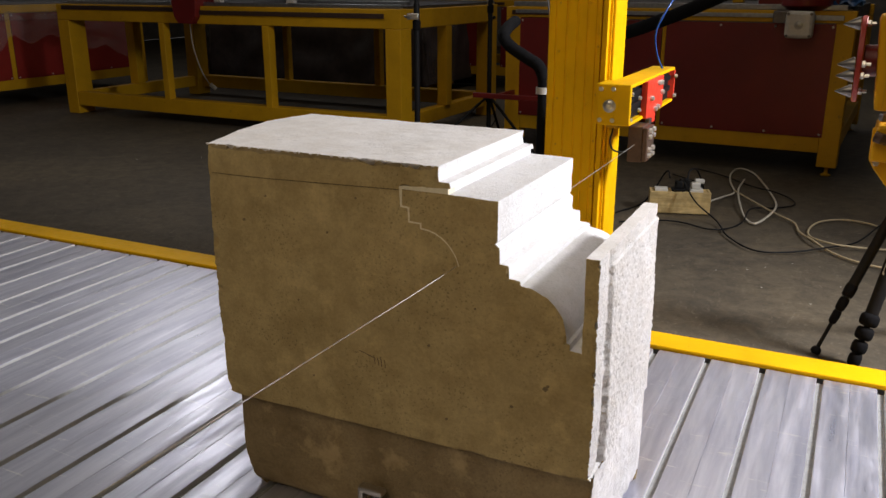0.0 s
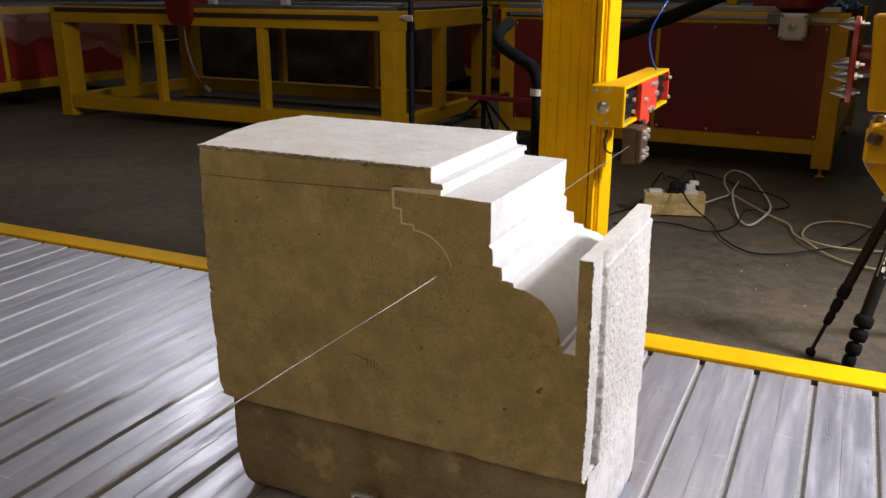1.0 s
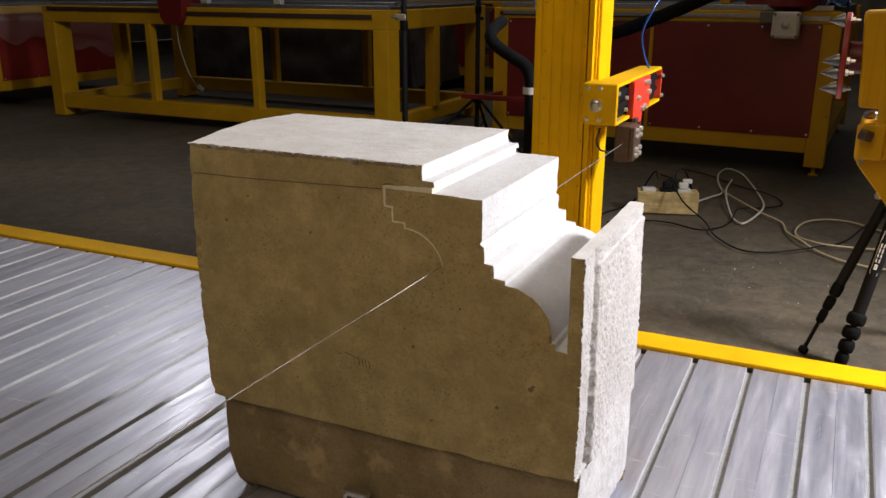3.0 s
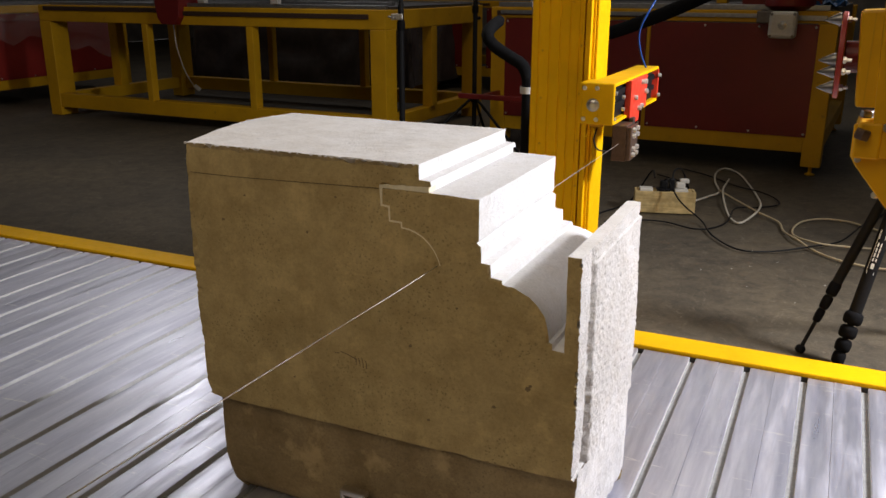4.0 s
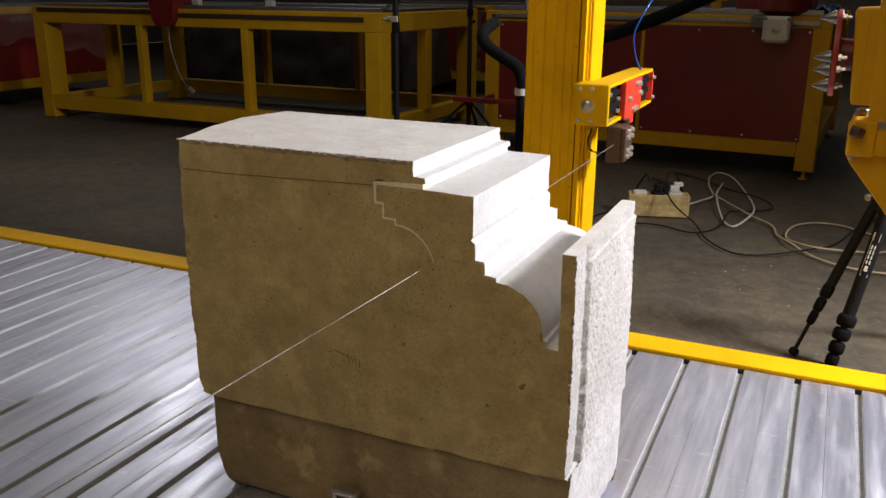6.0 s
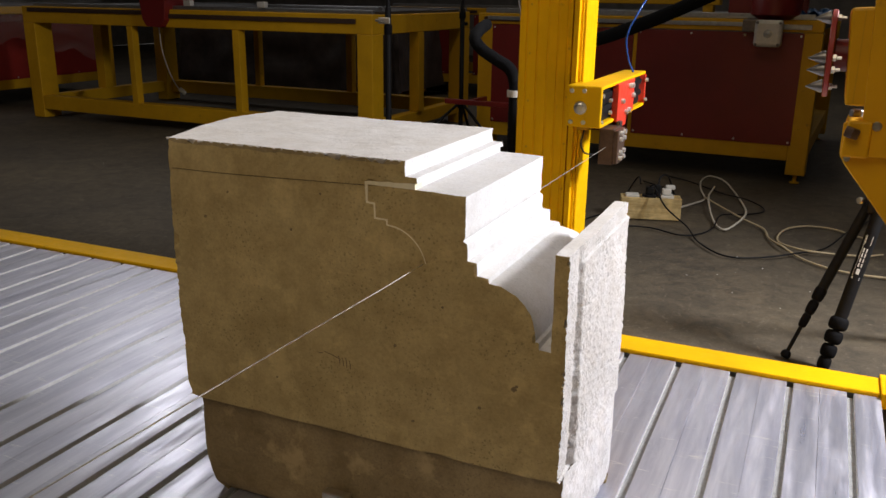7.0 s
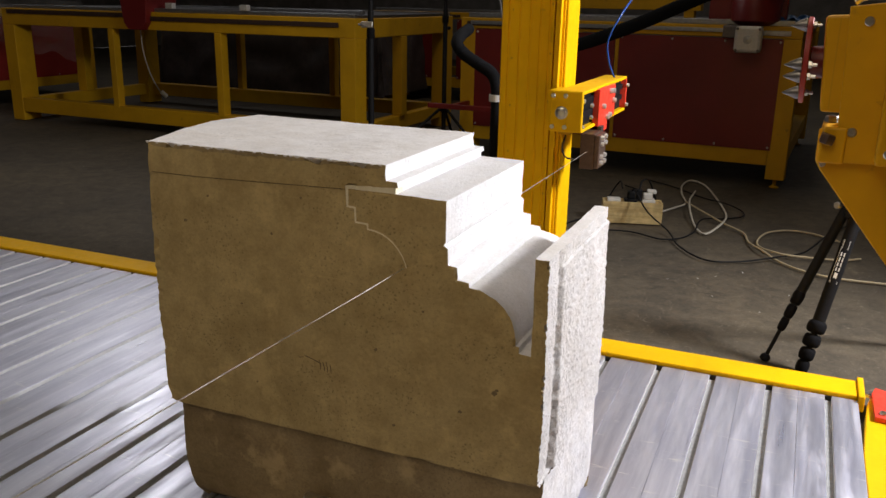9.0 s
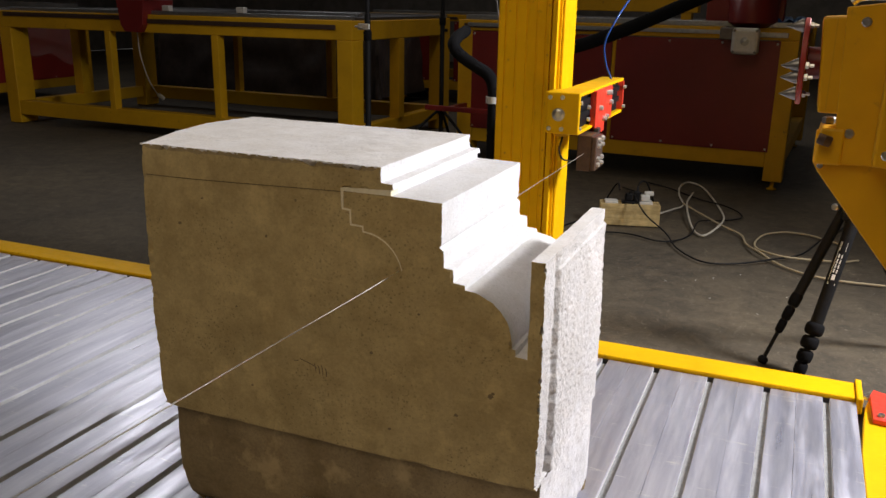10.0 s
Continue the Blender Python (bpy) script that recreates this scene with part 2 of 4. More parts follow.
def wood():
    m, n, l, b = material("dusty_pine_board", 0.7)
    v = coords(n, l, (4.0, 40.0, 40.0))
    g = noise_node(n, l, v, 1.0, 6, 0.6, 1.5)
    spot = ramp(n, l, noise_node(n, l, coords(n, l), 18.0, 6, 0.7), grey(0.4, 0.55, 0.62, 1.0))
    c = ramp(n, l, g, [(0.3, (0.50, 0.345, 0.13)), (0.7, (0.72, 0.54, 0.25))])
    l.new(mix(n, l, "MULTIPLY", 0.7, c, spot), b.inputs["Base Color"])
    bump(n, l, b, g, 0.3, 0.001)
    return m


WOOD = wood()


def film_plastic():
    m, n, l, b = material("clear_wrapping_film", 0.12)
    b.inputs["Base Color"].default_value = (0.8, 0.8, 0.82, 1)
    b.inputs["Alpha"].default_value = 0.13
    b.inputs["Specular IOR Level"].default_value = 0.9
    v = coords(n, l, world_space=True)
    bump(n, l, b, noise_node(n, l, v, 9.0, 5, 0.6, 2.0), 1.0, 0.05)
    return m


FILM = film_plastic()


# ---- mesh helpers ----
def part(name, bm, mat, parent, label=""):
    me = bpy.data.meshes.new(name)
    bm.normal_update()
    bm.to_mesh(me)
    bm.free()
    for mm in (mat if isinstance(mat, (list, tuple)) else [mat]):
        me.materials.append(mm)
    ob = new(name, me)
    if parent is not None:
        ob.parent = parent
    return tagged(ob, label=label)


def thing(name, label, category, m=None, group="", kind=""):
    ob = new(name)
    ob.empty_display_size = 0.05
    if m is not None:
        ob.matrix_world = m
    return tagged(ob, label, category, group, kind)


def soft(bm, angle=35):
    for e in bm.edges:
        e.smooth = len(e.link_faces) == 2 and e.calc_face_angle(0) < radians(angle)
    for f in bm.faces:
        f.smooth = True
    return bm


def box(x0, x1, y0, y1, z0, z1, bevel=0.003, bm=None):
    own = bmesh.new()
    bmesh.ops.create_cube(own, size=1)
    for v in own.verts:
        v.co = Vector((x0 + (v.co.x + 0.5) * (x1 - x0), y0 + (v.co.y + 0.5) * (y1 - y0), z0 + (v.co.z + 0.5) * (z1 - z0)))
    if bevel:
        bmesh.ops.bevel(own, geom=own.edges[:], offset=min(bevel, 0.45 * min(x1 - x0, y1 - y0, z1 - z0)), segments=2, profile=0.5, affect="EDGES")
    return join(own, bm)


def join(own, bm):
    if bm is None:
        return own
    me = bpy.data.meshes.new("tmp")
    own.to_mesh(me)
    own.free()
    bm.from_mesh(me)
    bpy.data.meshes.remove(me)
    return bm


def lathe(profile, origin, axis, segs=20, bm=None):
    """Turned shape: profile rows of (radius, distance along axis)."""
    own = bmesh.new()
    q = Vector(axis).normalized().to_track_quat("Z", "Y")
    rings = []
    for r, h in profile:
        ring = []
        for k in range(segs):
            a = 2 * math.pi * k / segs
            ring.append(own.verts.new(Vector(origin) + q @ Vector((r * math.cos(a), r * math.sin(a), h))))
        rings.append(ring)
    for a, b in zip(rings, rings[1:]):
        for k in range(segs):
            own.faces.new((a[k], a[(k + 1) % segs], b[(k + 1) % segs], b[k]))
    own.faces.new(rings[0][::-1])
    own.faces.new(rings[-1])
    bmesh.ops.recalc_face_normals(own, faces=own.faces[:])
    return join(soft(own, 40), bm)


def rod(a, b, r, segs=16, bm=None, r2=None):
    a, b = Vector(a), Vector(b)
    h = (b - a).length
    r2 = r if r2 is None else r2
    e = min(0.0015, 0.2 * min(r, r2))
    return lathe([(r - e, 0), (r, e), (r2, h - e), (r2 - e, h)], a, b - a, segs, bm)


def smooth_path(points, steps=8):
    p = [Vector(q) for q in points]
    p = [2 * p[0] - p[1]] + p + [2 * p[-1] - p[-2]]
    out = []
    for k in range(1, len(p) - 2):
        for s in range(steps):
            t = s / steps
            a, b, c, d = p[k - 1:k + 3]
            out.append(0.5 * ((2 * b) + (c - a) * t + (2 * a - 5 * b + 4 * c - d) * t * t + (3 * b - a - 3 * c + d) * t ** 3))
    out.append(p[-2])
    return out


def tube(points, r, segs=8, steps=8, bm=None, ribs=0.0):
    own = bmesh.new()
    path = smooth_path(points, steps)
    rings = []
    up = Vector((0.013, 0.02, 1)).normalized()
    for k, c in enumerate(path):
        d = (path[min(k + 1, len(path) - 1)] - path[max(k - 1, 0)]).normalized()
        side = d.cross(up)
        side = side.normalized() if side.length > 1e-4 else Vector((1, 0, 0))
        top = side.cross(d).normalized()
        rr = r * (1 + (ribs if k % 2 else -ribs))
        rings.append([own.verts.new(c + rr * (math.cos(2 * math.pi * j / segs) * side + math.sin(2 * math.pi * j / segs) * top)) for j in range(segs)])
    for a, b in zip(rings, rings[1:]):
        for k in range(segs):
            own.faces.new((a[k], a[(k + 1) % segs], b[(k + 1) % segs], b[k]))
    own.faces.new(rings[0][::-1])
    own.faces.new(rings[-1])
    bmesh.ops.recalc_face_normals(own, faces=own.faces[:])
    return join(soft(own, 60), bm)


def prism(outline, y0, y1, bevel=0.0, axis="y"):
    """A flat outline of (x, z) pushed from y0 to y1 (axis y), or of (x, y) from z0 to z1 (axis z)."""
    own = bmesh.new()
    def put(a, b, t):
        return (a, t, b) if axis == "y" else (a, b, t)
    lo = [own.verts.new(put(a, b, y0)) for a, b in outline]
    hi = [own.verts.new(put(a, b, y1)) for a, b in outline]
    own.faces.new(lo)
    own.faces.new(hi[::-1])
    for k in range(len(lo)):
        j = (k + 1) % len(lo)
        own.faces.new((lo[k], hi[k], hi[j], lo[j]))
    bmesh.ops.recalc_face_normals(own, faces=own.faces[:])
    if bevel:
        bmesh.ops.bevel(own, geom=own.edges[:], offset=bevel, segments=2, profile=0.5, affect="EDGES")
    return own


def screw(at, axis, r=0.008, h=0.005, bm=None):
    """Socket-head screw: rounded head with a sunk hexagon."""
    return lathe([(r, 0), (r, h * 0.7), (r * 0.85, h), (r * 0.5, h), (r * 0.45, h * 0.35)], at, axis, 14, bm)


# ---- hall ----
FLOOR_Z = -0.05
floor_bm = bmesh.new()
bmesh.ops.create_grid(floor_bm, x_segments=60, y_segments=60, size=0.5)
for v in floor_bm.verts:
    v.co = Vector((-3.0 + v.co.x * 22, 4.5 + v.co.y * 23, FLOOR_Z - 0.004 + 0.004 * noise.noise(Vector((v.co.x * 15, v.co.y * 15, 0)))))
tagged(part("floor", floor_bm, CONCRETE, None), "worn grey-brown concrete hall floor", "floor", kind="structure")
tagged(part("wall_north", box(-14, 8, 15.8, 16.0, FLOOR_Z, 6, 0), HALL_DARK, None), "dark unlit back wall of the hall", "wall", kind="structure")
tagged(part("wall_south", box(-14, 8, -7.0, -6.8, FLOOR_Z, 6, 0), HALL_DARK, None), "dark wall of the hall", "wall", kind="structure")
tagged(part("wall_west", box(-14.2, -14, -7, 16, FLOOR_Z, 6, 0), HALL_DARK, None), "dark side wall of the hall", "wall", kind="structure")
tagged(part("wall_east", box(8, 8.2, -7, 16, FLOOR_Z, 6, 0), HALL_DARK, None), "dark side wall of the hall", "wall", kind="structure")
tagged(part("ceiling", box(-14.2, 8.2, -7, 16, 6, 6.2, 0), HALL_ROOF, None), "dark hall ceiling", "ceiling", kind="structure")

# ---- saw table ----
TABLE_END, PITCH, SLOT, RIGHT = 2.60, 0.165, 0.019, 0.264
table = thing("saw_table", "low saw bed of slotted aluminium profiles in a yellow frame", "saw table", pose(-1.9, 0.5, 0))
table_inv = Matrix.Translation((1.9, -0.5, 0))


def table_part(name, bm, mat, label=""):
    bm.transform(table_inv)
    return part(name, bm, mat, table, label)


table_part("bed_plate", box(-4.6, RIGHT, -1.9, 2.592, FLOOR_Z, -0.014, 0), SLOT_METAL, "grey plate under the profiles")
table_part("back_rail", box(-4.7, 0.262, 2.604, 2.722, -0.004, 0.012, 0.004), YELLOW, "yellow painted edge tube")
# dark filler added below the rail for the shade at the slot ends
table_part("rail_shade_filler", box(-4.7, 0.262, 2.61, 2.715, FLOOR_Z, -0.0045, 0), STEEL_DARK, "dark filler strip for the shade under the edge tube")
table_part("rail_end", box(0.2625, 0.281, 2.585, 2.735, -0.03, 0.020, 0.004), YELLOW)
side = [(0.285, 2.56), (0.292, 2.62), (0.300, 2.66), (0.34, 2.70), (0.72, 2.70), (0.72, -1.9), (0.268, -1.9), (0.268, 2.30)]
table_part("side_rail", prism(side, FLOOR_Z, -0.012, 0.004, "z"), YELLOW, "wide yellow painted side rail")
corner = [(0.303, 2.50), (0.303, 2.665), (0.315, 2.71), (0.42, 2.665), (0.62, 2.62), (0.62, 2.46)]
table_part("corner_plate", prism(corner, -0.011, 0.004, 0.002, "z"), RED_BRIGHT, "red corner plate")
for at in ((0.325, 2.525), (0.2985, 2.668), (0.56, 2.50)):
    table_part("bolt", screw((*at, 0.004 if at[0] > 0.30 else -0.012), (0, 0, 1), 0.010, 0.008), STEEL)

# ---- stone block ----
X0, XR, YF, YB, ZB, ZT = -1.222, -0.358, 1.39, 1.836, 0.237, 0.820
# outline of the moulding, running from the top rear edge down the steps, the hollow, and over the fin
arc = [(-0.509 + 0.092 * math.sin(a), 0.517 + 0.093 * math.cos(a)) for a in [radians(d) for d in range(6, 90, 7)]]
cove = [(-0.500, 0.610)] + arc[1:]
kerf_mid = [(-0.652, 0.7725), (-0.759, 0.7715), (-0.758, 0.735), (-0.742, 0.7335), (-0.741, 0.706), (-0.716, 0.705), (-0.7155, 0.6955)]
kerf_arc = [(-0.715 + 0.083 * math.sin(a), 0.607 + 0.088 * math.cos(a)) for a in [radians(d) for d in range(12, 76, 9)]]
kerf_mid = kerf_mid + kerf_arc


def offset_line(line, widths):
    out = []
    for k, (p, w) in enumerate(zip(line, widths)):
        a, b = line[max(k - 1, 0)], line[min(k + 1, len(line) - 1)]
        d0 = Vector((p[0] - a[0], p[1] - a[1])) if k else Vector((b[0] - p[0], b[1] - p[1]))
        d1 = Vector((b[0] - p[0], b[1] - p[1])) if k < len(line) - 1 else d0
        n0, n1 = Vector((-d0.y, d0.x)).normalized(), Vector((-d1.y, d1.x)).normalized()
        nn = (n0 + n1)
        nn = nn / max(nn.length_squared, 0.5) * 2
        out.append((p[0] + nn.x * w, p[1] + nn.y * w))
    return out


HALF = [0.0042, 0.0030, 0.0021, 0.0020, 0.0018, 0.0018, 0.0017] + [0.0016 - 0.0009 * k / len(kerf_arc) for k in range(len(kerf_arc))]
kerf_up, kerf_lo = offset_line(kerf_mid, [-w for w in HALF]), offset_line(kerf_mid, HALF)
kerf_up[0] = (kerf_up[0][0], kerf_up[0][1] + 0.0035)
# kinds of surface: t top, c fresh cut, r split outer face, l left side, b underside, k kerf
outline = [((X0, ZT), "t"), ((-0.678, ZT), "c"), ((-0.680, 0.806), "c"), ((-0.677, 0.791), "c"), ((-0.655, 0.790), "c"),
           ((-0.653, kerf_up[0][1]), "c")]
outline += [(p, "k") for p in kerf_up[1:]] + [(p, "k") for p in kerf_lo[::-1][:-2]] + [(kerf_lo[1], "c")]
outline += [((-0.651, kerf_lo[0][1]), "c"), ((-0.557, 0.766), "c"), ((-0.557, 0.690), "c"), ((-0.561, 0.684), "c"), ((-0.553, 0.678), "c"), ((-0.552, 0.647), "c"),
            ((-0.535, 0.645), "c"), ((-0.533, 0.621), "c"), ((-0.511, 0.619), "c"), ((-0.509, 0.611), "c")]
outline += [(p, "c") for p in cove] + [((-0.418, 0.513), "c"), ((-0.411, 0.512), "c"), ((-0.410, 0.500), "c"), ((-0.387, 0.499), "c"), ((-0.388, 0.682), "t"),
                                       ((XR - 0.004, 0.682), "r"), ((XR, ZB), "b"), ((X0 + 0.004, ZB), "l")]


def resample(rows, step):
    pts, kinds = [], []
    for k, (p, kind) in enumerate(rows):
        q = rows[(k + 1) % len(rows)][0]
        n = max(1, int(math.dist(p, q) / {"r": step, "t": step * 2.8, "l": step * 2.2, "b": 0.03, "c": 0.008, "k": 0.03}[kind]))
        for s in range(n):
            f = s / n
            pts.append((p[0] + (q[0] - p[0]) * f, p[1] + (q[1] - p[1]) * f))
            kinds.append(kind)
    return pts, kinds


def rough(x, y, z, scale, octaves=4):
    return noise.fractal(Vector((x, y, z)) * scale, 0.7, 2.1, octaves)


def bulge(y):
    return float(np.interp(y, (1.39, 1.55, 1.69, 1.836), (0.0, 0.045, 0.072, 0.040)))


def block_vertex(p, y, kind, edge):
    """Place of a surface point with the split, chipped or sawn relief of its kind."""
    x, z = p
    if kind == "r":
        # split outer face: a front strip, a ragged step, then a prouder rough field below a ledge
        x += 0.0012 * rough(x, y, z, 95) + 0.0010 * rough(x + 7, y, z, 16) + 0.0016 * rough(x, y + 4, z, 230, 2)
        low = min(1.0, max(0.0, (0.62 - z) / 0.2))
        g = y - (1.460 + 0.004 * rough(1, 0.0, z, 14) + 0.004 * low * rough(5, y * 0.4, z, 34, 4))
        x -= (0.0030 + 0.0016 * low) * math.exp(-(g / 0.010) ** 2) * max(0.5, 0.9 + 0.3 * rough(3, 0.0, z, 9))
        if g > 0:
            x += (0.006 + 0.0025 * low) * min(1, g / 0.011) * (1 if z < 0.652 else 0.35)
            x -= 0.0045 * max(0.0, rough(9, y, z, 75, 3) - 0.22)
        if z < 0.36:
            x -= (0.36 - z) * 0.04 * (1 if y < 1.46 else 0.2)
    elif kind == "t":
        z += 0.0011 * rough(x, y, z, 20) + 0.0003 * rough(x + 3, y, z, 60)
        if x < X0 + 0.15:
            x -= bulge(y) * (X0 + 0.15 - x) / 0.15
    elif kind == "l":
        x += 0.0024 * rough(x, y, z, 13) + 0.0006 * rough(x + 5, y, z, 55)
        x += -0.010 * math.exp(-((z - 0.55) / 0.25) ** 2) + 0.006 * max(0, (z - 0.79) / 0.03) ** 2
        x += 0.012 * max(0, (0.27 - z) / 0.03)
        x -= bulge(y)
    elif kind == "c":
        x += 0.0007 * rough(x, y, z, 60)
        z += 0.0007 * rough(x + 9, y, z, 60)
    if edge and kind != "k":
        chip = max(0.0, rough(x * 1.0, y, z, 42, 4) - 0.12)
        if kind in "rtl":
            chip *= 1.6
        y += (1 if edge < 0 else -1) * 0.010 * chip
        z -= 0.012 * chip if kind == "t" else 0
        x -= 0.008 * chip if kind == "r" else 0
        x += 0.008 * chip if kind == "l" else 0
    return (x, y, z)


def block_mesh():
    bm = bmesh.new()
    pts, kinds = resample(outline, 0.0032)
    ys = [YF, YF + 0.003] + [YF + 0.007 + 0.13 * k / 44 for k in range(45)] + [YF + 0.141 + (YB - YF - 0.151) * k / 62 for k in range(63)] + [YB - 0.003, YB]
    rows = []
    for i, y in enumerate(ys):
        edge = -1 if i == 0 else (1 if i == len(ys) - 1 else 0)
        rows.append([bm.verts.new(block_vertex(p, y, kd, edge)) for p, kd in zip(pts, kinds)])
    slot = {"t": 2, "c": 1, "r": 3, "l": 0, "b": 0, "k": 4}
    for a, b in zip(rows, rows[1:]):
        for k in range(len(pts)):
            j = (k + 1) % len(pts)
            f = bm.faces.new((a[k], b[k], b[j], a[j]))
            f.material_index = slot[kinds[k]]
            f.smooth = True
    from mathutils.geometry import tessellate_polygon
    n = len(pts)
    inner = []
    for k in range(n):
        a, c = Vector(pts[k - 1]), Vector(pts[(k + 1) % n])
        d = (c - a).normalized() if (c - a).length > 1e-6 else Vector((1, 0))
        w = 0.0004 if kinds[k] == "k" or kinds[k - 1] == "k" else (0.009 + 0.004 * rough(pts[k][0], 0, 0, 30) if kinds[k] == "t" and pts[k][0] < -0.69 else 0.005)
        inner.append((pts[k][0] + d.y * w, pts[k][1] - d.x * w))
    flat = [Vector((p[0], p[1], 0)) for p in inner]
    tris = tessellate_polygon([flat])
    for row, y in ((rows[0], YF), (rows[-1], YB)):
        cap = [bm.verts.new((p[0], y, p[1])) for p in inner]
        for k in range(n):
            f = bm.faces.new((row[k], row[(k + 1) % n], cap[(k + 1) % n], cap[k]))
            # narrow band along the top edge takes the darkened, shaded stone
            f.material_index = 5 if kinds[k] == "t" and pts[k][0] < -0.69 else 0
        for tri in tris:
            try:
                f = bm.faces.new([cap[k] for k in tri])
            except ValueError:
                continue
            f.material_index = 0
    bmesh.ops.recalc_face_normals(bm, faces=bm.faces[:])
    for e in bm.edges:
        if len(e.link_faces) == 2:
            e.smooth = e.calc_face_angle(0) < radians(38)
    return bm


block = thing("stone_block", "limestone block half sawn into a cornice on the saw bed", "stone block", pose(-0.8, 1.6, 0))
inv = Matrix.Translation((0.8, -1.6, 0))
b = block_mesh()
b.transform(inv)
part("carved_body", b, [STONE_FACE, STONE_CUT, STONE_TOP, STONE_ROUGH, STONE_KERF_LIT, STONE_ARRIS], block, "brown sawn face with white fresh-cut moulding")


def base_mesh():
    """The uncut foot of the block, set back a little and rounded at its lower edge."""
    bm = bmesh.new()
    n, m = 90, 26
    loop = []
    x0, x1, y0, y1 = X0 + 0.026, XR + 0.002, YF + 0.013, YB
    for k in range(n):
        loop.append((x0 + (x1 - x0) * k / n, y0, 0, -1))
    for k in range(46):
        loop.append((x1, y0 + (y1 - y0) * k / 46, 1, 0))
    for k in range(n):
        loop.append((x1 + (x0 - x1) * k / n, y1, 0, 1))
    for k in range(46):
        loop.append((x0, y1 + (y0 - y1) * k / 46, -1, 0))
    rings = []
    for i in range(m + 1):
        z = 0.0 + (ZB + 0.002) * i / m
        ring = []
        for x, y, nx, ny in loop:
            s = rough(x, y, z, 17) * 0.003 + (rough(x, y, z, 60) * 0.004 if nx > 0 else 0)
            s -= 0.020 * max(0, (0.03 - z) / 0.03) ** 2 + (0.028 * max(0, (0.12 - z) / 0.12) ** 1.5 if nx < 0 else 0)
            cx = 0.028 * max(0, (0.12 - z) / 0.12) ** 1.5 * (max(0, 1 - (x - x0) / 0.06) if ny else 0)
            ring.append(bm.verts.new((x + nx * s + cx, y + ny * s, z)))
        rings.append(ring)
    for a, c in zip(rings, rings[1:]):
        for k in range(len(loop)):
            j = (k + 1) % len(loop)
            f = bm.faces.new((a[k], a[j], c[j], c[k]))
            f.smooth = True
            f.material_index = 1 if loop[k][2] > 0 else 0
    bm.faces.new(rings[0][::-1])
    bmesh.ops.recalc_face_normals(bm, faces=bm.faces[:])
    return bm


b = base_mesh()
b.transform(inv)
part("foot", b, [STONE_FOOT, STONE_ROUGH], block, "uncut lower part of the block, set back")
fill_up, fill_lo = [(kerf_up[0][0] - 0.006, kerf_up[0][1])] + kerf_up[1:], [(kerf_lo[0][0] - 0.006, kerf_lo[0][1])] + kerf_lo[1:]
# pale filling at the front, standing in for light through the open kerf
dust_or_glow = bmesh.new()
for p, q, r_, s in zip(fill_up, fill_up[1:], fill_lo[1:], fill_lo):
    dust_or_glow.faces.new([dust_or_glow.verts.new((c[0], y, c[1])) for c, y in ((p, 0), (q, 0), (r_, 0), (s, 0))])
bmesh.ops.remove_doubles(dust_or_glow, verts=dust_or_glow.verts[:], dist=0.0002)
ext = bmesh.ops.extrude_face_region(dust_or_glow, geom=dust_or_glow.faces[:])
bmesh.ops.translate(dust_or_glow, verts=[v for v in ext["geom"] if isinstance(v, bmesh.types.BMVert)], vec=(0, 0.03, 0))
bmesh.ops.recalc_face_normals(dust_or_glow, faces=dust_or_glow.faces[:])
dust_or_glow.transform(inv @ Matrix.Translation((0, YF + 0.0004, 0)))
# white core behind it, added for the light inside the slot
core = bmesh.new()
for p, q, r_, s in zip(fill_up, fill_up[1:], fill_lo[1:], fill_lo):
    core.faces.new([core.verts.new((c[0], YF + 0.0315, c[1])) for c in (p, q, r_, s)])
bmesh.ops.remove_doubles(core, verts=core.verts[:], dist=0.0002)
ext = bmesh.ops.extrude_face_region(core, geom=core.faces[:])
bmesh.ops.translate(core, verts=[v for v in ext["geom"] if isinstance(v, bmesh.types.BMVert)], vec=(0, YB - YF - 0.034, 0))
bmesh.ops.recalc_face_normals(core, faces=core.faces[:])
core.transform(inv)
part("kerf_filling", core, STONE_CUT, block, "white filling for the light inside the open kerf")
part("kerf_light_fill", dust_or_glow, STONE_KERF_LIT, block, "pale filling for the light coming through the saw kerf")
line = tube([(X0 + 0.004, YF - 0.0002, 0.757), (-1.1, YF - 0.0002, 0.7575), (-0.95, YF - 0.0002, 0.7615), (-0.762, YF - 0.0002, 0.767)], 0.0007, 6, 10)
line.transform(inv)
part("pencil_line", line, plain("dark_pencil", (0.14, 0.10, 0.055), 0.9, 0.0, 130, 0.6), block, "dark marking line")

PENCIL = bpy.data.materials["dark_pencil"]
for x, z, dx, dz in ((-0.862, 0.412, 0.016, -0.004), (-0.845, 0.408, 0.022, -0.008), (-0.828, 0.408, 0.003, -0.020), (-0.820, 0.405, 0.004, -0.018), (-0.812, 0.407, 0.003, -0.022), (-0.803, 0.402, 0.002, -0.018), (-0.875, 0.406, 0.010, 0.002)):
    m_ = tube([(x, YF - 0.0001, z), (x + dx * 0.5 + 0.001, YF - 0.0001, z + dz * 0.5), (x + dx, YF - 0.0001, z + dz)], 0.0009, 6, 4)
    m_.transform(inv)
    part("scribble", m_, PENCIL, block)
PIT = plain("dark_pit", (0.21, 0.155, 0.08), 0.95, 0.0, 200, 0.3)
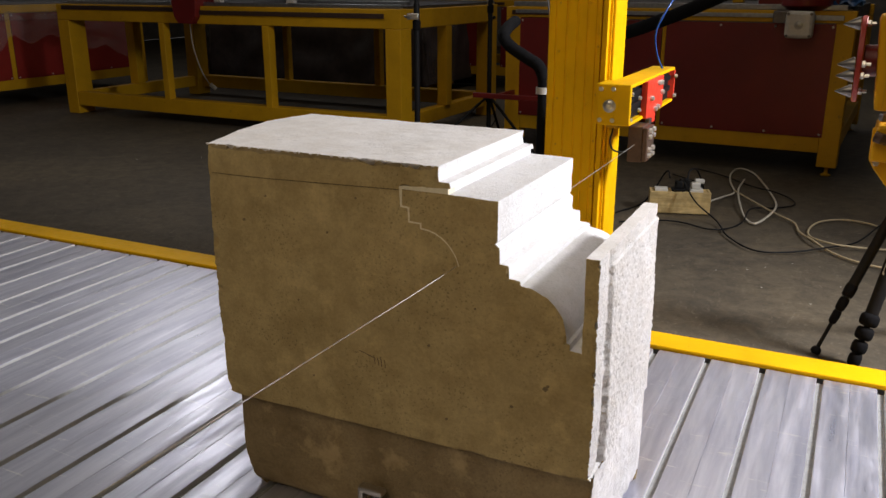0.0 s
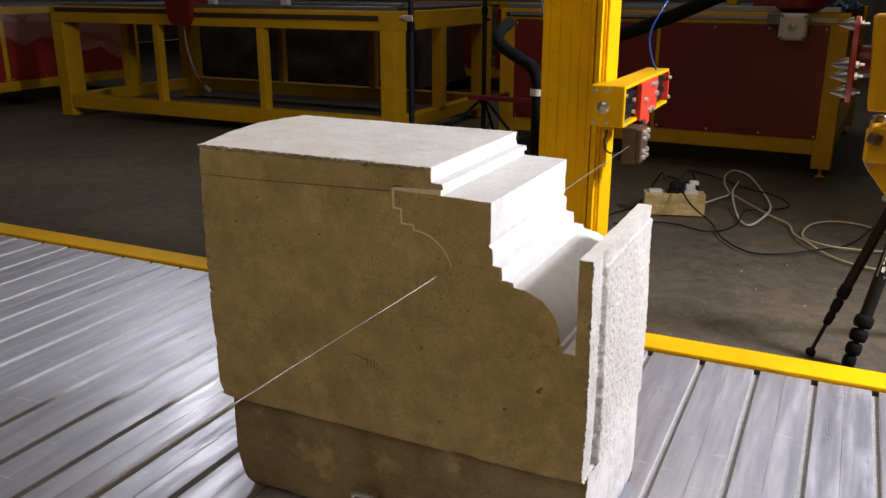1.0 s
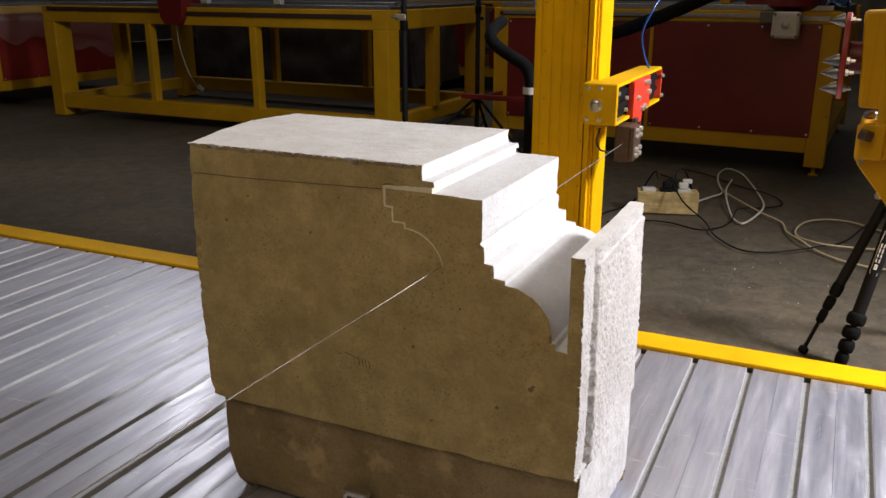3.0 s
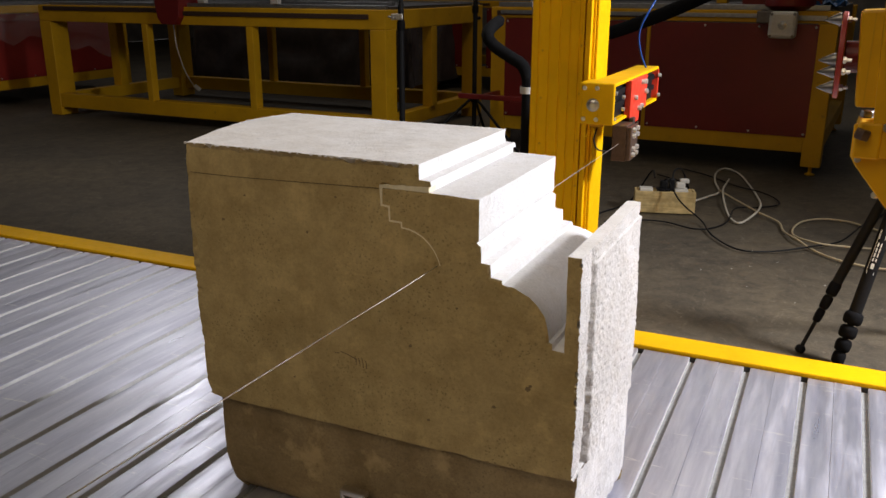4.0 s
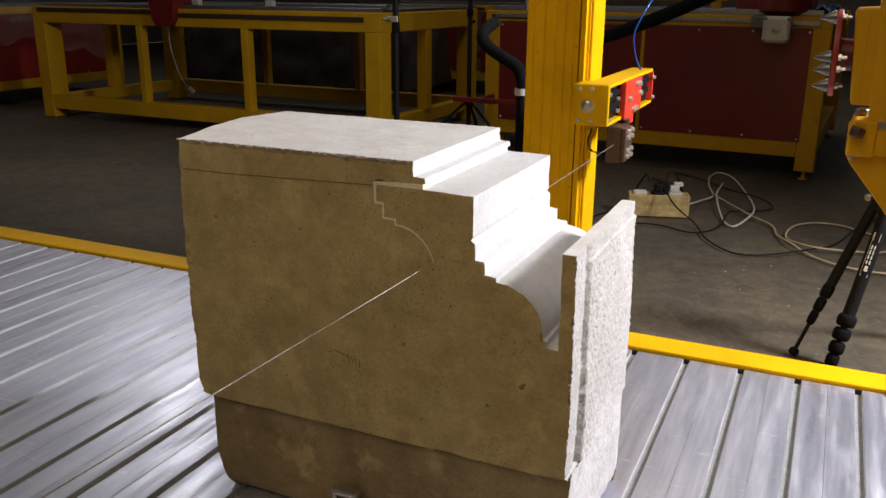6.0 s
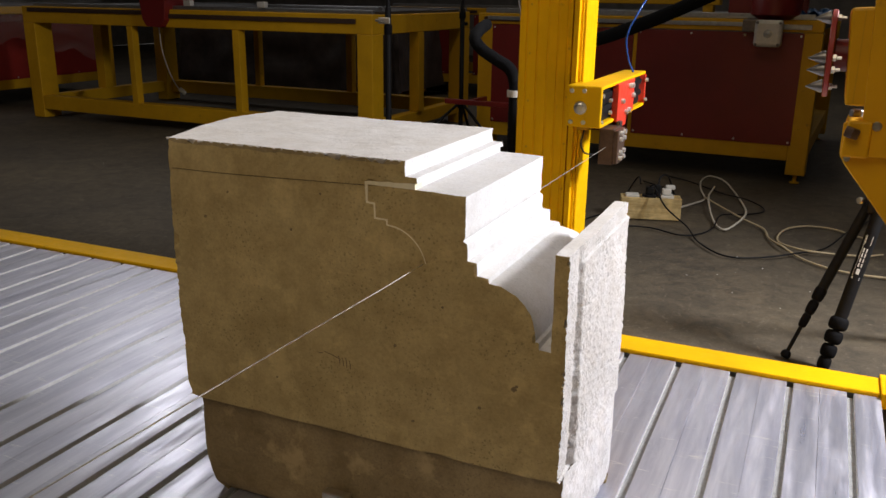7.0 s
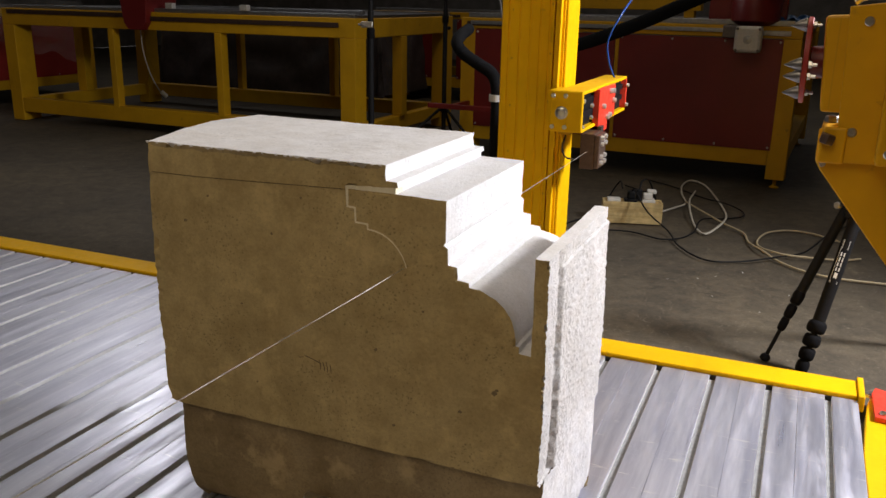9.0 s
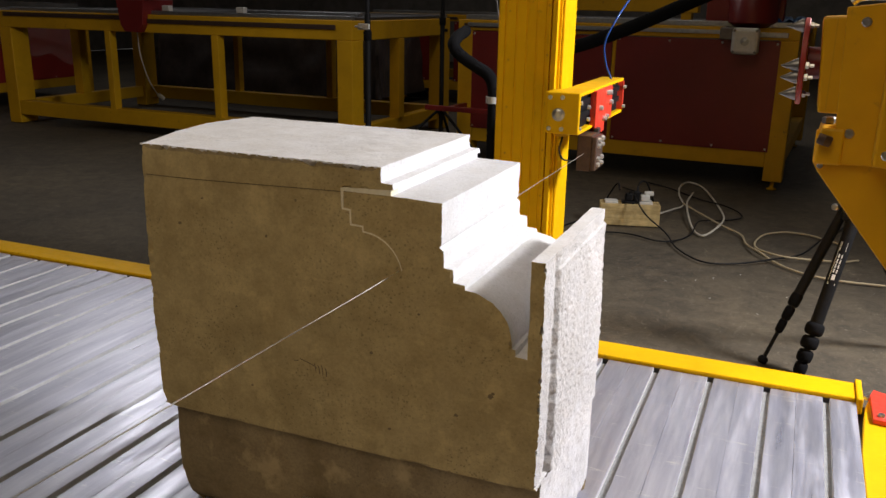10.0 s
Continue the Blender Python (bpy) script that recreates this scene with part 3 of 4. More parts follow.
for x, z, r_ in ((-1.141, 0.662, 0.0045), (-0.454, 0.412, 0.007), (-0.449, 0.419, 0.004), (-0.700, 0.455, 0.004), (-1.01, 0.50, 0.003), (-0.93, 0.66, 0.0035), (-0.60, 0.55, 0.003), (-0.52, 0.36, 0.004), (-0.66, 0.30, 0.004), (-0.98, 0.33, 0.003), (-1.08, 0.72, 0.003), (-0.86, 0.74, 0.003)):
    ring = []
    pm = bmesh.new()
    for k in range(9):
        a = 2 * math.pi * k / 9
        q_ = r_ * (0.75 + 0.5 * noise.noise(Vector((x * 90 + math.cos(a), z * 90 + math.sin(a), 3))))
        ring.append(pm.verts.new((x + q_ * 1.3 * math.cos(a), YF - 0.0004, z + q_ * math.sin(a))))
    top_ = pm.faces.new(ring)
    e_ = bmesh.ops.extrude_face_region(pm, geom=[top_])
    bmesh.ops.translate(pm, verts=[v for v in e_["geom"] if isinstance(v, bmesh.types.BMVert)], vec=(0, 0.002, 0))
    bmesh.ops.recalc_face_normals(pm, faces=pm.faces[:])
    pm.transform(inv)
    part("pit", pm, PIT, block)

for k in range(26):
    x = -1.215 + 0.53 * (k + random.uniform(-0.4, 0.4)) / 25 if k else X0 - 0.003
    r_ = random.uniform(0.0014, 0.0036)
    cb = bmesh.new()
    bmesh.ops.create_icosphere(cb, subdivisions=1, radius=r_)
    for v in cb.verts:
        v.co = Vector((x + v.co.x * random.uniform(1.0, 2.4), YF + 0.001 + v.co.y * 0.8, ZT - 0.0015 + v.co.z * random.uniform(0.6, 1.0)))
    cb.transform(inv)
    part("crumb", cb, STONE_TOP, block)

# ---- clamp in front of the block ----
clamp = thing("table_clamp", "small steel clamp bolted to the bed against the stone", "clamp", pose(-0.83, 1.375, 0))
part("upright", box(-0.032, -0.020, -0.012, 0.012, 0.004, 0.098, 0.003), STEEL, clamp)
part("hook", box(-0.032, 0.028, -0.012, 0.012, 0.086, 0.100, 0.004), STEEL, clamp)
part("stud", rod((0.008, -0.002, 0.0), (0.008, -0.002, 0.086), 0.008), STEEL_DARK, clamp)
part("nut", lathe([(0.015, 0), (0.016, 0.002), (0.016, 0.012), (0.014, 0.014)], (0.008, -0.002, 0.06), (0, 0, 1), 6), STEEL_DARK, clamp)
part("foot_plate", box(-0.045, 0.035, -0.02, 0.02, 0.0, 0.006, 0.002), STEEL_DARK, clamp)

# ---- sawing wire ----
WX, WZ = -0.641, 0.629
wire = part("saw_wire", tube([(WX, 2.80, WZ), (WX, 2.2, WZ - 0.0005), (WX, 1.39, WZ), (WX, 0.75, WZ + 0.014), (WX, -1.6, WZ + 0.065)], 0.00095, 8, 10), WIRE, None)
tagged(wire, "thin taut steel saw wire running through the stone", "saw wire")

# ---- saw column with its carriage ----
CX0, CX1, CY0, CY1 = -0.974, -0.768, 2.85, 3.06
column = thing("saw_column", "tall yellow ribbed saw column behind the bed", "column", pose(-0.85, 2.95, FLOOR_Z))
cinv = Matrix.Translation((0.85, -2.95, -FLOOR_Z))


def col(name, bm, mat, parent=column, label=""):
    bm.transform(cinv)
    return part(name, bm, mat, parent, label)


ribs = [(CX0, CY1), (CX0, CY0 + 0.004), (CX0 + 0.008, CY0)]
for x in (-0.948, -0.910, -0.873, -0.838, -0.806):
    ribs += [(x - 0.0025, CY0), (x - 0.0012, CY0 + 0.004), (x + 0.003, CY0 + 0.004), (x + 0.005, CY0 + 0.0012 if x > -0.9 else CY0)]
ribs += [(-0.790, CY0), (-0.790, CY0 + 0.016), (-0.784, CY0 + 0.016), (-0.784, CY0 - 0.002), (CX1, CY0 - 0.002), (CX1, CY0 + 0.022), (-0.760, CY0 + 0.022),
         (-0.760, CY1)]
col("shaft", prism(ribs, 0.03 + FLOOR_Z, 2.7, 0, "z"), YELLOW, label="ribbed yellow profile")
col("side_cover", box(-0.759, -0.7505, CY0 + 0.030, CY0 + 0.112, 0.0, 2.7, 0.003), YELLOW, label="bright yellow flat cover strip")
col("base_plate", box(CX0 - 0.06, -0.66, CY0 - 0.05, CY1 + 0.06, FLOOR_Z, 0.03 + FLOOR_Z, 0.004), YELLOW)
for k in range(12):
    z = 0.12 + 0.16 * k
    col("screw", lathe([(0.004, 0), (0.0035, 0.0015), (0.001, 0.0018)], (-0.934, CY0, z), (0, -1, 0), 10), YELLOW_OLD)
    col("screw", lathe([(0.004, 0), (0.0035, 0.0015), (0.001, 0.0018)], (-0.798, CY0, z + 0.02), (0, -1, 0), 10), YELLOW_OLD)

BX0, BX1, BY0, BY1, BZ0, BZ1 = -0.743, -0.634, 2.72, 3.41, 0.700, 0.834
carriage = thing("wire_carriage", "yellow box carriage with red guard sliding on the saw column", "carriage", pose(-0.70, 2.8, 0.7))
kinv = Matrix.Translation((0.69, -2.8, -0.7))


def car(name, bm, mat, parent=carriage, label=""):
    bm.transform(kinv)
    return part(name, bm, mat, parent, label)


fp = car("front_plate", box(BX0, BX1, BY0, BY0 + 0.012, BZ0, BZ1, 0.005), YELLOW, label="yellow front plate")
car("top_plate", box(-0.7215, BX1, BY0 + 0.012, BY1, BZ1 - 0.012, BZ1 - 0.0005, 0.003), YELLOW)
car("mounting_block", box(BX0 - 0.010, -0.7215, BY0 + 0.012, CY0 - 0.0025, BZ0 + 0.002, BZ1 - 0.002, 0.002), YELLOW)
car("bottom_plate", box(-0.7215, BX1, BY0 + 0.012, BY1, BZ0 + 0.0005, BZ0 + 0.012, 0.003), YELLOW)
car("back_plate", box(-0.7215, BX1 + 0.003, BY1 - 0.012, BY1, BZ0 + 0.012, BZ1 - 0.012, 0.002), RED_BRIGHT, label="red end plate")
car("inner_panel", box(-0.71, BX1 - 0.02, BY0 + 0.012, BY1 - 0.012, BZ0 + 0.012, BZ1 - 0.012, 0.001), BLACK, label="black inside")
car("rail", box(BX1 - 0.02, BX1 - 0.010, BY0 + 0.02, BY1 - 0.02, 0.745, 0.765, 0.002), BLACK)
car("rail", box(BX1 - 0.02, BX1 - 0.010, BY0 + 0.02, BY1 - 0.02, 0.785, 0.805, 0.002), BLACK)
guard = car("guard_plate", prism([(2.905, 0.675), (3.045, 0.675), (3.045, 0.712), (3.155, 0.712), (3.155, 0.826), (2.905, 0.826)], BX1 - 0.010, BX1 + 0.012, 0.002), RED_BRIGHT, label="bright red stepped guard")
guard.data.transform(kinv.inverted())
guard.data.transform(kinv @ Matrix(((0, 1, 0, 0), (1, 0, 0, 0), (0, 0, 1, 0), (0, 0, 0, 1))))
guard.data.flip_normals()
for y, z in ((3.06, 0.808), (3.10, 0.806), (3.12, 0.770), (2.955, 0.765), (3.02, 0.722), (3.06, 0.725)):
    car("bolt", screw((BX1 + 0.012, y, z), (1, 0, 0), 0.009, 0.012), BOLT)
for y, z in ((2.87, 0.775), (2.87, 0.735), (2.755, 0.80), (2.755, 0.715), (3.40, 0.80), (3.40, 0.725)):
    car("bolt", screw((BX1 - 0.010 if y < 3 else BX1 + 0.003, y, z), (1, 0, 0), 0.007, 0.010), BOLT)
for x, z in ((-0.733, 0.817), (-0.692, 0.818), (-0.733, 0.717), (-0.691, 0.717)):
    car("screw", screw((x, BY0, z), (0, -1, 0), 0.0075, 0.004), STEEL)
car("hub", lathe([(0.021, 0), (0.021, 0.003), (0.0175, 0.0035), (0.0175, 0.010), (0.015, 0.012), (0.004, 0.012)], (-0.703, BY0, 0.763), (0, -1, 0), 28), STEEL, label="turned steel shaft end")
guide = car("guide_block", box(-0.655, -0.606, 2.80, 2.90, 0.570, 0.690, 0.003), BROWN_STEEL, label="brown steel wire guide")
car("guide_cap", box(-0.606, -0.590, 2.80, 2.90, 0.574, 0.686, 0.003), BROWN_STEEL)
car("hanger", box(-0.66, -0.61, 2.905, 2.94, 0.60, 0.702, 0.002), STEEL_DARK)
for y in (2.825, 2.875):
    for z in (0.592, 0.612, 0.655, 0.675):
        car("bolt", screw((-0.590, y, z), (1, 0, 0), 0.008, 0.010), BOLT)
car("bracket", box(-0.715, -0.675, 2.735, 2.80, 0.690, 0.7005, 0.002), YELLOW_OLD)
car("cable", tube([(-0.695, 2.77, 0.70), (-0.700, 2.765, 0.672), (-0.706, 2.765, 0.64), (-0.695, 2.77, 0.612), (-0.674, 2.79, 0.603), (-0.655, 2.81, 0.605)], 0.0028, 8), BLACK, label="thin black cable")

hose = part("air_hose", tube([(-0.60, 3.5, 1.35), (-0.63, 3.4, 1.16), (-0.665, 3.30, 1.06), (-0.70, 3.28, 0.97), (-0.695, 3.30, 0.89), (-0.675, 3.32, 0.832)], 0.0038, 10), BLUE, None)
tagged(hose, "blue plastic air hose hanging to the carriage", "air hose")

duct = thing("cable_duct", "black corrugated cable hose behind the saw column", "cable hose", pose(-1.0, 3.2, FLOOR_Z))
dinv = pose(-1.0, 3.2, FLOOR_Z).inverted()
d = tube([(-1.37, 3.56, 0.985), (-1.325, 3.36, 0.968), (-1.303, 3.26, 0.94), (-1.269, 3.25, 0.901), (-1.195, 3.24, 0.860), (-1.142, 3.23, 0.832), (-1.116, 3.22, 0.785), (-1.112, 3.22, 0.70), (-1.112, 3.22, 0.4), (-1.112, 3.22, FLOOR_Z)], 0.024, 14, 26, ribs=0.035)
d.transform(dinv)
part("hose", d, RUBBER, duct)
d = lathe([(0.031, 0), (0.031, 0.026)], (-1.112, 3.22, 0.725), (0, 0, 1), 18)
d.transform(dinv)
part("tag", d, MOTOR_GREY, duct, "white cable tag")
stay = part("stay_cable", tube([(-1.24, 3.5, 1.30), (-1.17, 3.4, 1.07), (-1.09, 3.3, 0.86), (-1.045, 3.23, 0.735)], 0.004, 8), STEEL_DARK, None)
tagged(stay, "thin dark cable running down to the column", "cable")

# ---- lathe head on the far side of the bed ----
head = thing("lathe_head", "yellow lathe head with a red spiked faceplate", "lathe head", pose(0.5, 1.62, -0.012))
hinv = pose(0.5, 1.62, -0.012).inverted()


def hd(name, bm, mat, parent=head, label="", m=hinv):
    bm.transform(m)
    return part(name, bm, mat, parent, label)


hd("post", box(0.42, 0.62, 1.55, 1.80, -0.012, 1.45, 0.006), YELLOW_SHADED, label="yellow upright")
hd("gusset", prism([(0.033, 0.918), (0.0335, 0.867), (0.042, 0.852), (0.16, 0.706), (0.42, 0.40), (0.42, 0.93), (0.06, 0.93)], 1.552, 1.564, 0.002), YELLOW_SHADED, label="diagonal yellow bracket plate")
hd("side_plate", prism([(0.062, 0.868), (0.052, 1.112), (0.42, 1.16), (0.42, 0.868)], 1.540, 1.552, 0.002), YELLOW_SHADED)
hd("cover", prism([(0.030, 0.947), (0.020, 1.092), (0.024, 1.097), (0.062, 1.099), (0.068, 0.947)], 1.548, 1.645, 0.004), YELLOW_SHADED, label="yellow spindle cover")
hd("seam", box(0.0405, 0.0425, 1.5470, 1.552, 0.952, 1.094, 0), YELLOW_OLD)
hd("front_block", box(0.118, 0.40, 1.50, 1.540, 0.873, 1.13, 0.004), YELLOW_SHADED)
hd("tongue", prism([(0.036, 0.899), (0.040, 0.925), (0.075, 0.925), (0.075, 0.866), (0.0345, 0.866)], 1.535, 1.64, 0.004), YELLOW_SHADED)
hd("adjusting_bolt", lathe([(0.011, 0), (0.012, 0.002), (0.012, 0.008), (0.010, 0.011), (0.006, 0.012)], (0.052, 1.60, 0.925), (0, 0, 1), 6), STEEL_DARK)
hd("adjusting_nut", lathe([(0.011, 0), (0.0125, 0.002), (0.0125, 0.014), (0.011, 0.016)], (0.044, 1.53, 0.899), (0.3, 0, 1), 6), BROWN_STEEL)
for x, z, y in ((0.082, 1.090, 1.540), (0.081, 0.918, 1.540), (0.135, 0.893, 1.50), (0.045, 0.862, 1.552)):
    s = 0.0075 if z > 0.87 else 0.005
    hd("screw", lathe([(s, 0), (s, 0.002), (s * 0.8, 0.0035), (s * 0.5, 0.0035), (s * 0.45, 0.001)], (x, y, z), (0, -1, 0), 16), STEEL)
hd("top_pipe", tube([(0.06, 1.6, 1.118), (0.075, 1.6, 1.128), (0.12, 1.6, 1.129), (0.2, 1.6, 1.128)], 0.007, 8), STEEL)
hd("spindle", rod((0.004, 1.60, 1.022), (0.035, 1.60, 1.022), 0.026, 24), RED, label="dark red spindle")
plate = hd("faceplate", lathe([(0.068, 0), (0.070, 0.0015), (0.070, 0.0075), (0.068, 0.009)], (-0.006, 1.60, 1.024), (1, 0, 0), 40), RED_DULL, label="thin red disc")
for a in (80, 183, 202, 290):
    cy, cz = 1.60 + 0.058 * math.cos(radians(a)), 1.024 + 0.058 * math.sin(radians(a))
    hd("spike", lathe([(0.0110, 0.0), (0.0110, 0.003), (0.0008, 0.026)], (-0.007, cy, cz), (-1, 0.0, -0.06), 20), SPIKE_STEEL, label="pointed steel spike")
    hd("spike_nut", lathe([(0.006, 0), (0.006, 0.005), (0.003, 0.006), (0.003, 0.013)], (0.003, cy, cz), (1, 0, 0), 6), STEEL)

# ---- camera tripod ----
tri = thing("tripod", "black camera tripod with ball grips standing on the floor", "tripod", pose(0.2, 3.05, FLOOR_Z))
tinv = pose(0.2, 3.05, FLOOR_Z).inverted()
APEX = Vector((0.200, 3.06, 0.535))


def tr(name, bm, mat, parent=tri, label=""):
    bm.transform(tinv)
    return part(name, bm, mat, parent, label)


def leg_thin(foot):
    foot = Vector(foot)
    d = APEX - foot
    at = lambda f: foot + d * f
    leg = tr("leg", rod(at(0.34), at(0.97), 0.0165, 16), BLACK)
    for name, a, c, r in (("lower_tube", 0.04, 0.22, 0.0065), ("middle_tube", 0.20, 0.42, 0.0115)):
        o = tr(name, rod(at(a), at(c), r, 14), BLACK)
        o.parent = leg
    for f, r in ((0.185, 0.0140), (0.262, 0.0165), (0.340, 0.0195)):
        o = tr("twist_lock", lathe([(r * 0.7, 0), (r * 0.92, 0.005), (r, 0.020), (r, 0.038), (r * 0.85, 0.046)], at(f), d, 16), RUBBER)
        o.parent = leg
    o = tr("rubber_foot", lathe([(0.010, 0), (0.0165, 0.006), (0.0165, 0.018), (0.010, 0.026)], at(0.0), d, 16), RUBBER)
    o.parent = leg


def leg_balls(foot):
    foot = Vector(foot)
    d = APEX + Vector((0.022, -0.03, -0.02)) - foot
    at = lambda f: foot + d * f
    leg = tr("leg", rod(at(0.26), at(0.97), 0.0205, 18), BLACK)
    for f, r in ((0.0, 0.021), (0.072, 0.025), (0.150, 0.028), (0.228, 0.030)):
        prof = [(r * c, 0.0205 + 0.021 * s) for c, s in ((0.72, -1), (0.92, -0.75), (1, -0.3), (1, 0.3), (0.92, 0.75), (0.72, 1))]
        o = tr("grip", lathe(prof, at(f), d, 20), RUBBER, label="round black rubber grip")
        o.parent = leg
    o = tr("inner_tube", rod(at(0.01), at(0.27), 0.011, 14), BLACK)
    o.parent = leg
    # printed band: light bars in place of the maker's mark
    n = d.normalized()
    out = (Vector((0, 0, 1.1)) - at(0.7) + Vector((0.0, 0.0, 0.0)))
    out = (out - n * out.dot(n)).normalized()
    side_v = n.cross(out)
    for f0, f1, s0, s1 in ((0.52, 0.76, -0.0125, -0.0112), (0.545, 0.575, -0.005, 0.005), (0.585, 0.605, -0.007, 0.006), (0.612, 0.632, -0.007, 0.006), (0.638, 0.662, -0.007, 0.006), (0.668, 0.69, -0.007, 0.006), (0.71, 0.76, -0.010, 0.009), (0.515, 0.53, -0.010, 0.012)):
        bm = bmesh.new()
        corners = []
        for f, s in ((f0, s0), (f0, s1), (f1, s1), (f1, s0)):
            corners.append(bm.verts.new(at(f) + side_v * s + out * (math.sqrt(max(0.0205 ** 2 - s * s, 0)) + 0.0006)))
        face = bm.faces.new(corners)
        e = bmesh.ops.extrude_face_region(bm, geom=[face])
        bmesh.ops.translate(bm, verts=[v for v in e["geom"] if isinstance(v, bmesh.types.BMVert)], vec=-out * 0.0012)
        bmesh.ops.recalc_face_normals(bm, faces=bm.faces[:])
        o = tr("print_bar", bm, PRINT, label="white printed bar")
        o.parent = leg


leg_thin((-0.010, 2.905, FLOOR_Z + 0.002))
leg_balls((0.108, 2.862, FLOOR_Z + 0.002))
leg_thin((0.52, 3.28, FLOOR_Z + 0.002))
tr("shoulder", lathe([(0.030, -0.03), (0.042, -0.015), (0.042, 0.02), (0.026, 0.035)], APEX, (0, 0, 1), 20), BLACK)
tr("leg_lock", lathe([(0.010, 0), (0.012, 0.003), (0.012, 0.016), (0.008, 0.020)], APEX + Vector((-0.045, -0.03, -0.05)), (-0.5, -1, 0.2), 14), STEEL)
tr("hinge", box(APEX.x - 0.028, APEX.x + 0.016, APEX.y - 0.06, APEX.y - 0.012, APEX.z - 0.085, APEX.z - 0.02, 0.006), BLACK)
tr("centre_column", rod(APEX - Vector((0, 0, 0.18)), APEX + Vector((0, 0, 0.12)), 0.014), BLACK)
tr("ball_head", lathe([(0.018, 0), (0.026, 0.012), (0.026, 0.05), (0.015, 0.06), (0.03, 0.068), (0.03, 0.08)], APEX + Vector((0, 0, 0.12)), (0, 0, 1), 20), BLACK)


# ---- lamp stands ----
def lamp_stand(at, turn, top, label, spread, hub_z, clamp_z=None):
    st = thing("lamp_stand", label, "lamp stand", pose(*at, FLOOR_Z, 0, 0, turn), group="black lamp stands")
    part("lower_tube", rod((0, 0, 0.09), (0, 0, 1.08), 0.0175), BLACK, st)
    part("upper_tube", rod((0, 0, 1.05), (0, 0, top), 0.013), BLACK, st)
    part("collar", lathe([(0.021, 0), (0.024, 0.006), (0.024, 0.05), (0.020, 0.056)], (0, 0, 0.985 if clamp_z is None else clamp_z - 0.06), (0, 0, 1), 18), RUBBER, st)
    part("hub", lathe([(0.022, 0), (0.027, 0.01), (0.027, 0.05), (0.021, 0.06)], (0, 0, hub_z), (0, 0, 1), 18), RUBBER, st)
    part("brace_hub", lathe([(0.020, 0), (0.025, 0.008), (0.025, 0.03), (0.020, 0.036)], (0, 0, 0.10), (0, 0, 1), 18), RUBBER, st)
    for k in range(3):
        a = radians(120 * k)
        c, s = math.cos(a), math.sin(a)
        leg = part("leg", rod((0.024 * c, 0.024 * s, hub_z + 0.03), (spread * c, spread * s, 0.008), 0.011, 12), BLACK, st)
        part("brace", rod((0.022 * c, 0.022 * s, 0.12), (spread * 0.55 * c, spread * 0.55 * s, 0.008 + (hub_z + 0.02) * 0.45), 0.006, 10), BLACK, leg)
        part("rubber_foot", rod((spread * c * 0.96, spread * s * 0.96, 0.010), (spread * c * 1.02, spread * s * 1.02, 0.006), 0.014, 12), RUBBER, leg)
    if clamp_z is not None:
        part("clamp", box(-0.055, 0.012, -0.03, 0.03, clamp_z, clamp_z + 0.035, 0.004), STEEL, st, "pale metal clamp")
        part("clamp_screw", rod((-0.07, 0, clamp_z + 0.018), (-0.03, -0.04, clamp_z + 0.01), 0.006), STEEL, st)
    else:
        part("knob", rod((0.0, 0.0, 0.95), (0.055, -0.02, 0.95), 0.012), RUBBER, st)
    return st


lamp_stand((-2.345, 4.5), 25, 2.8, "black tubular lamp stand with a pale clamp", 0.30, 0.30, 0.99)
lamp_stand((-2.47, 5.9), 100, 2.8, "black lamp stand with spread tripod legs", 0.46, 0.34)


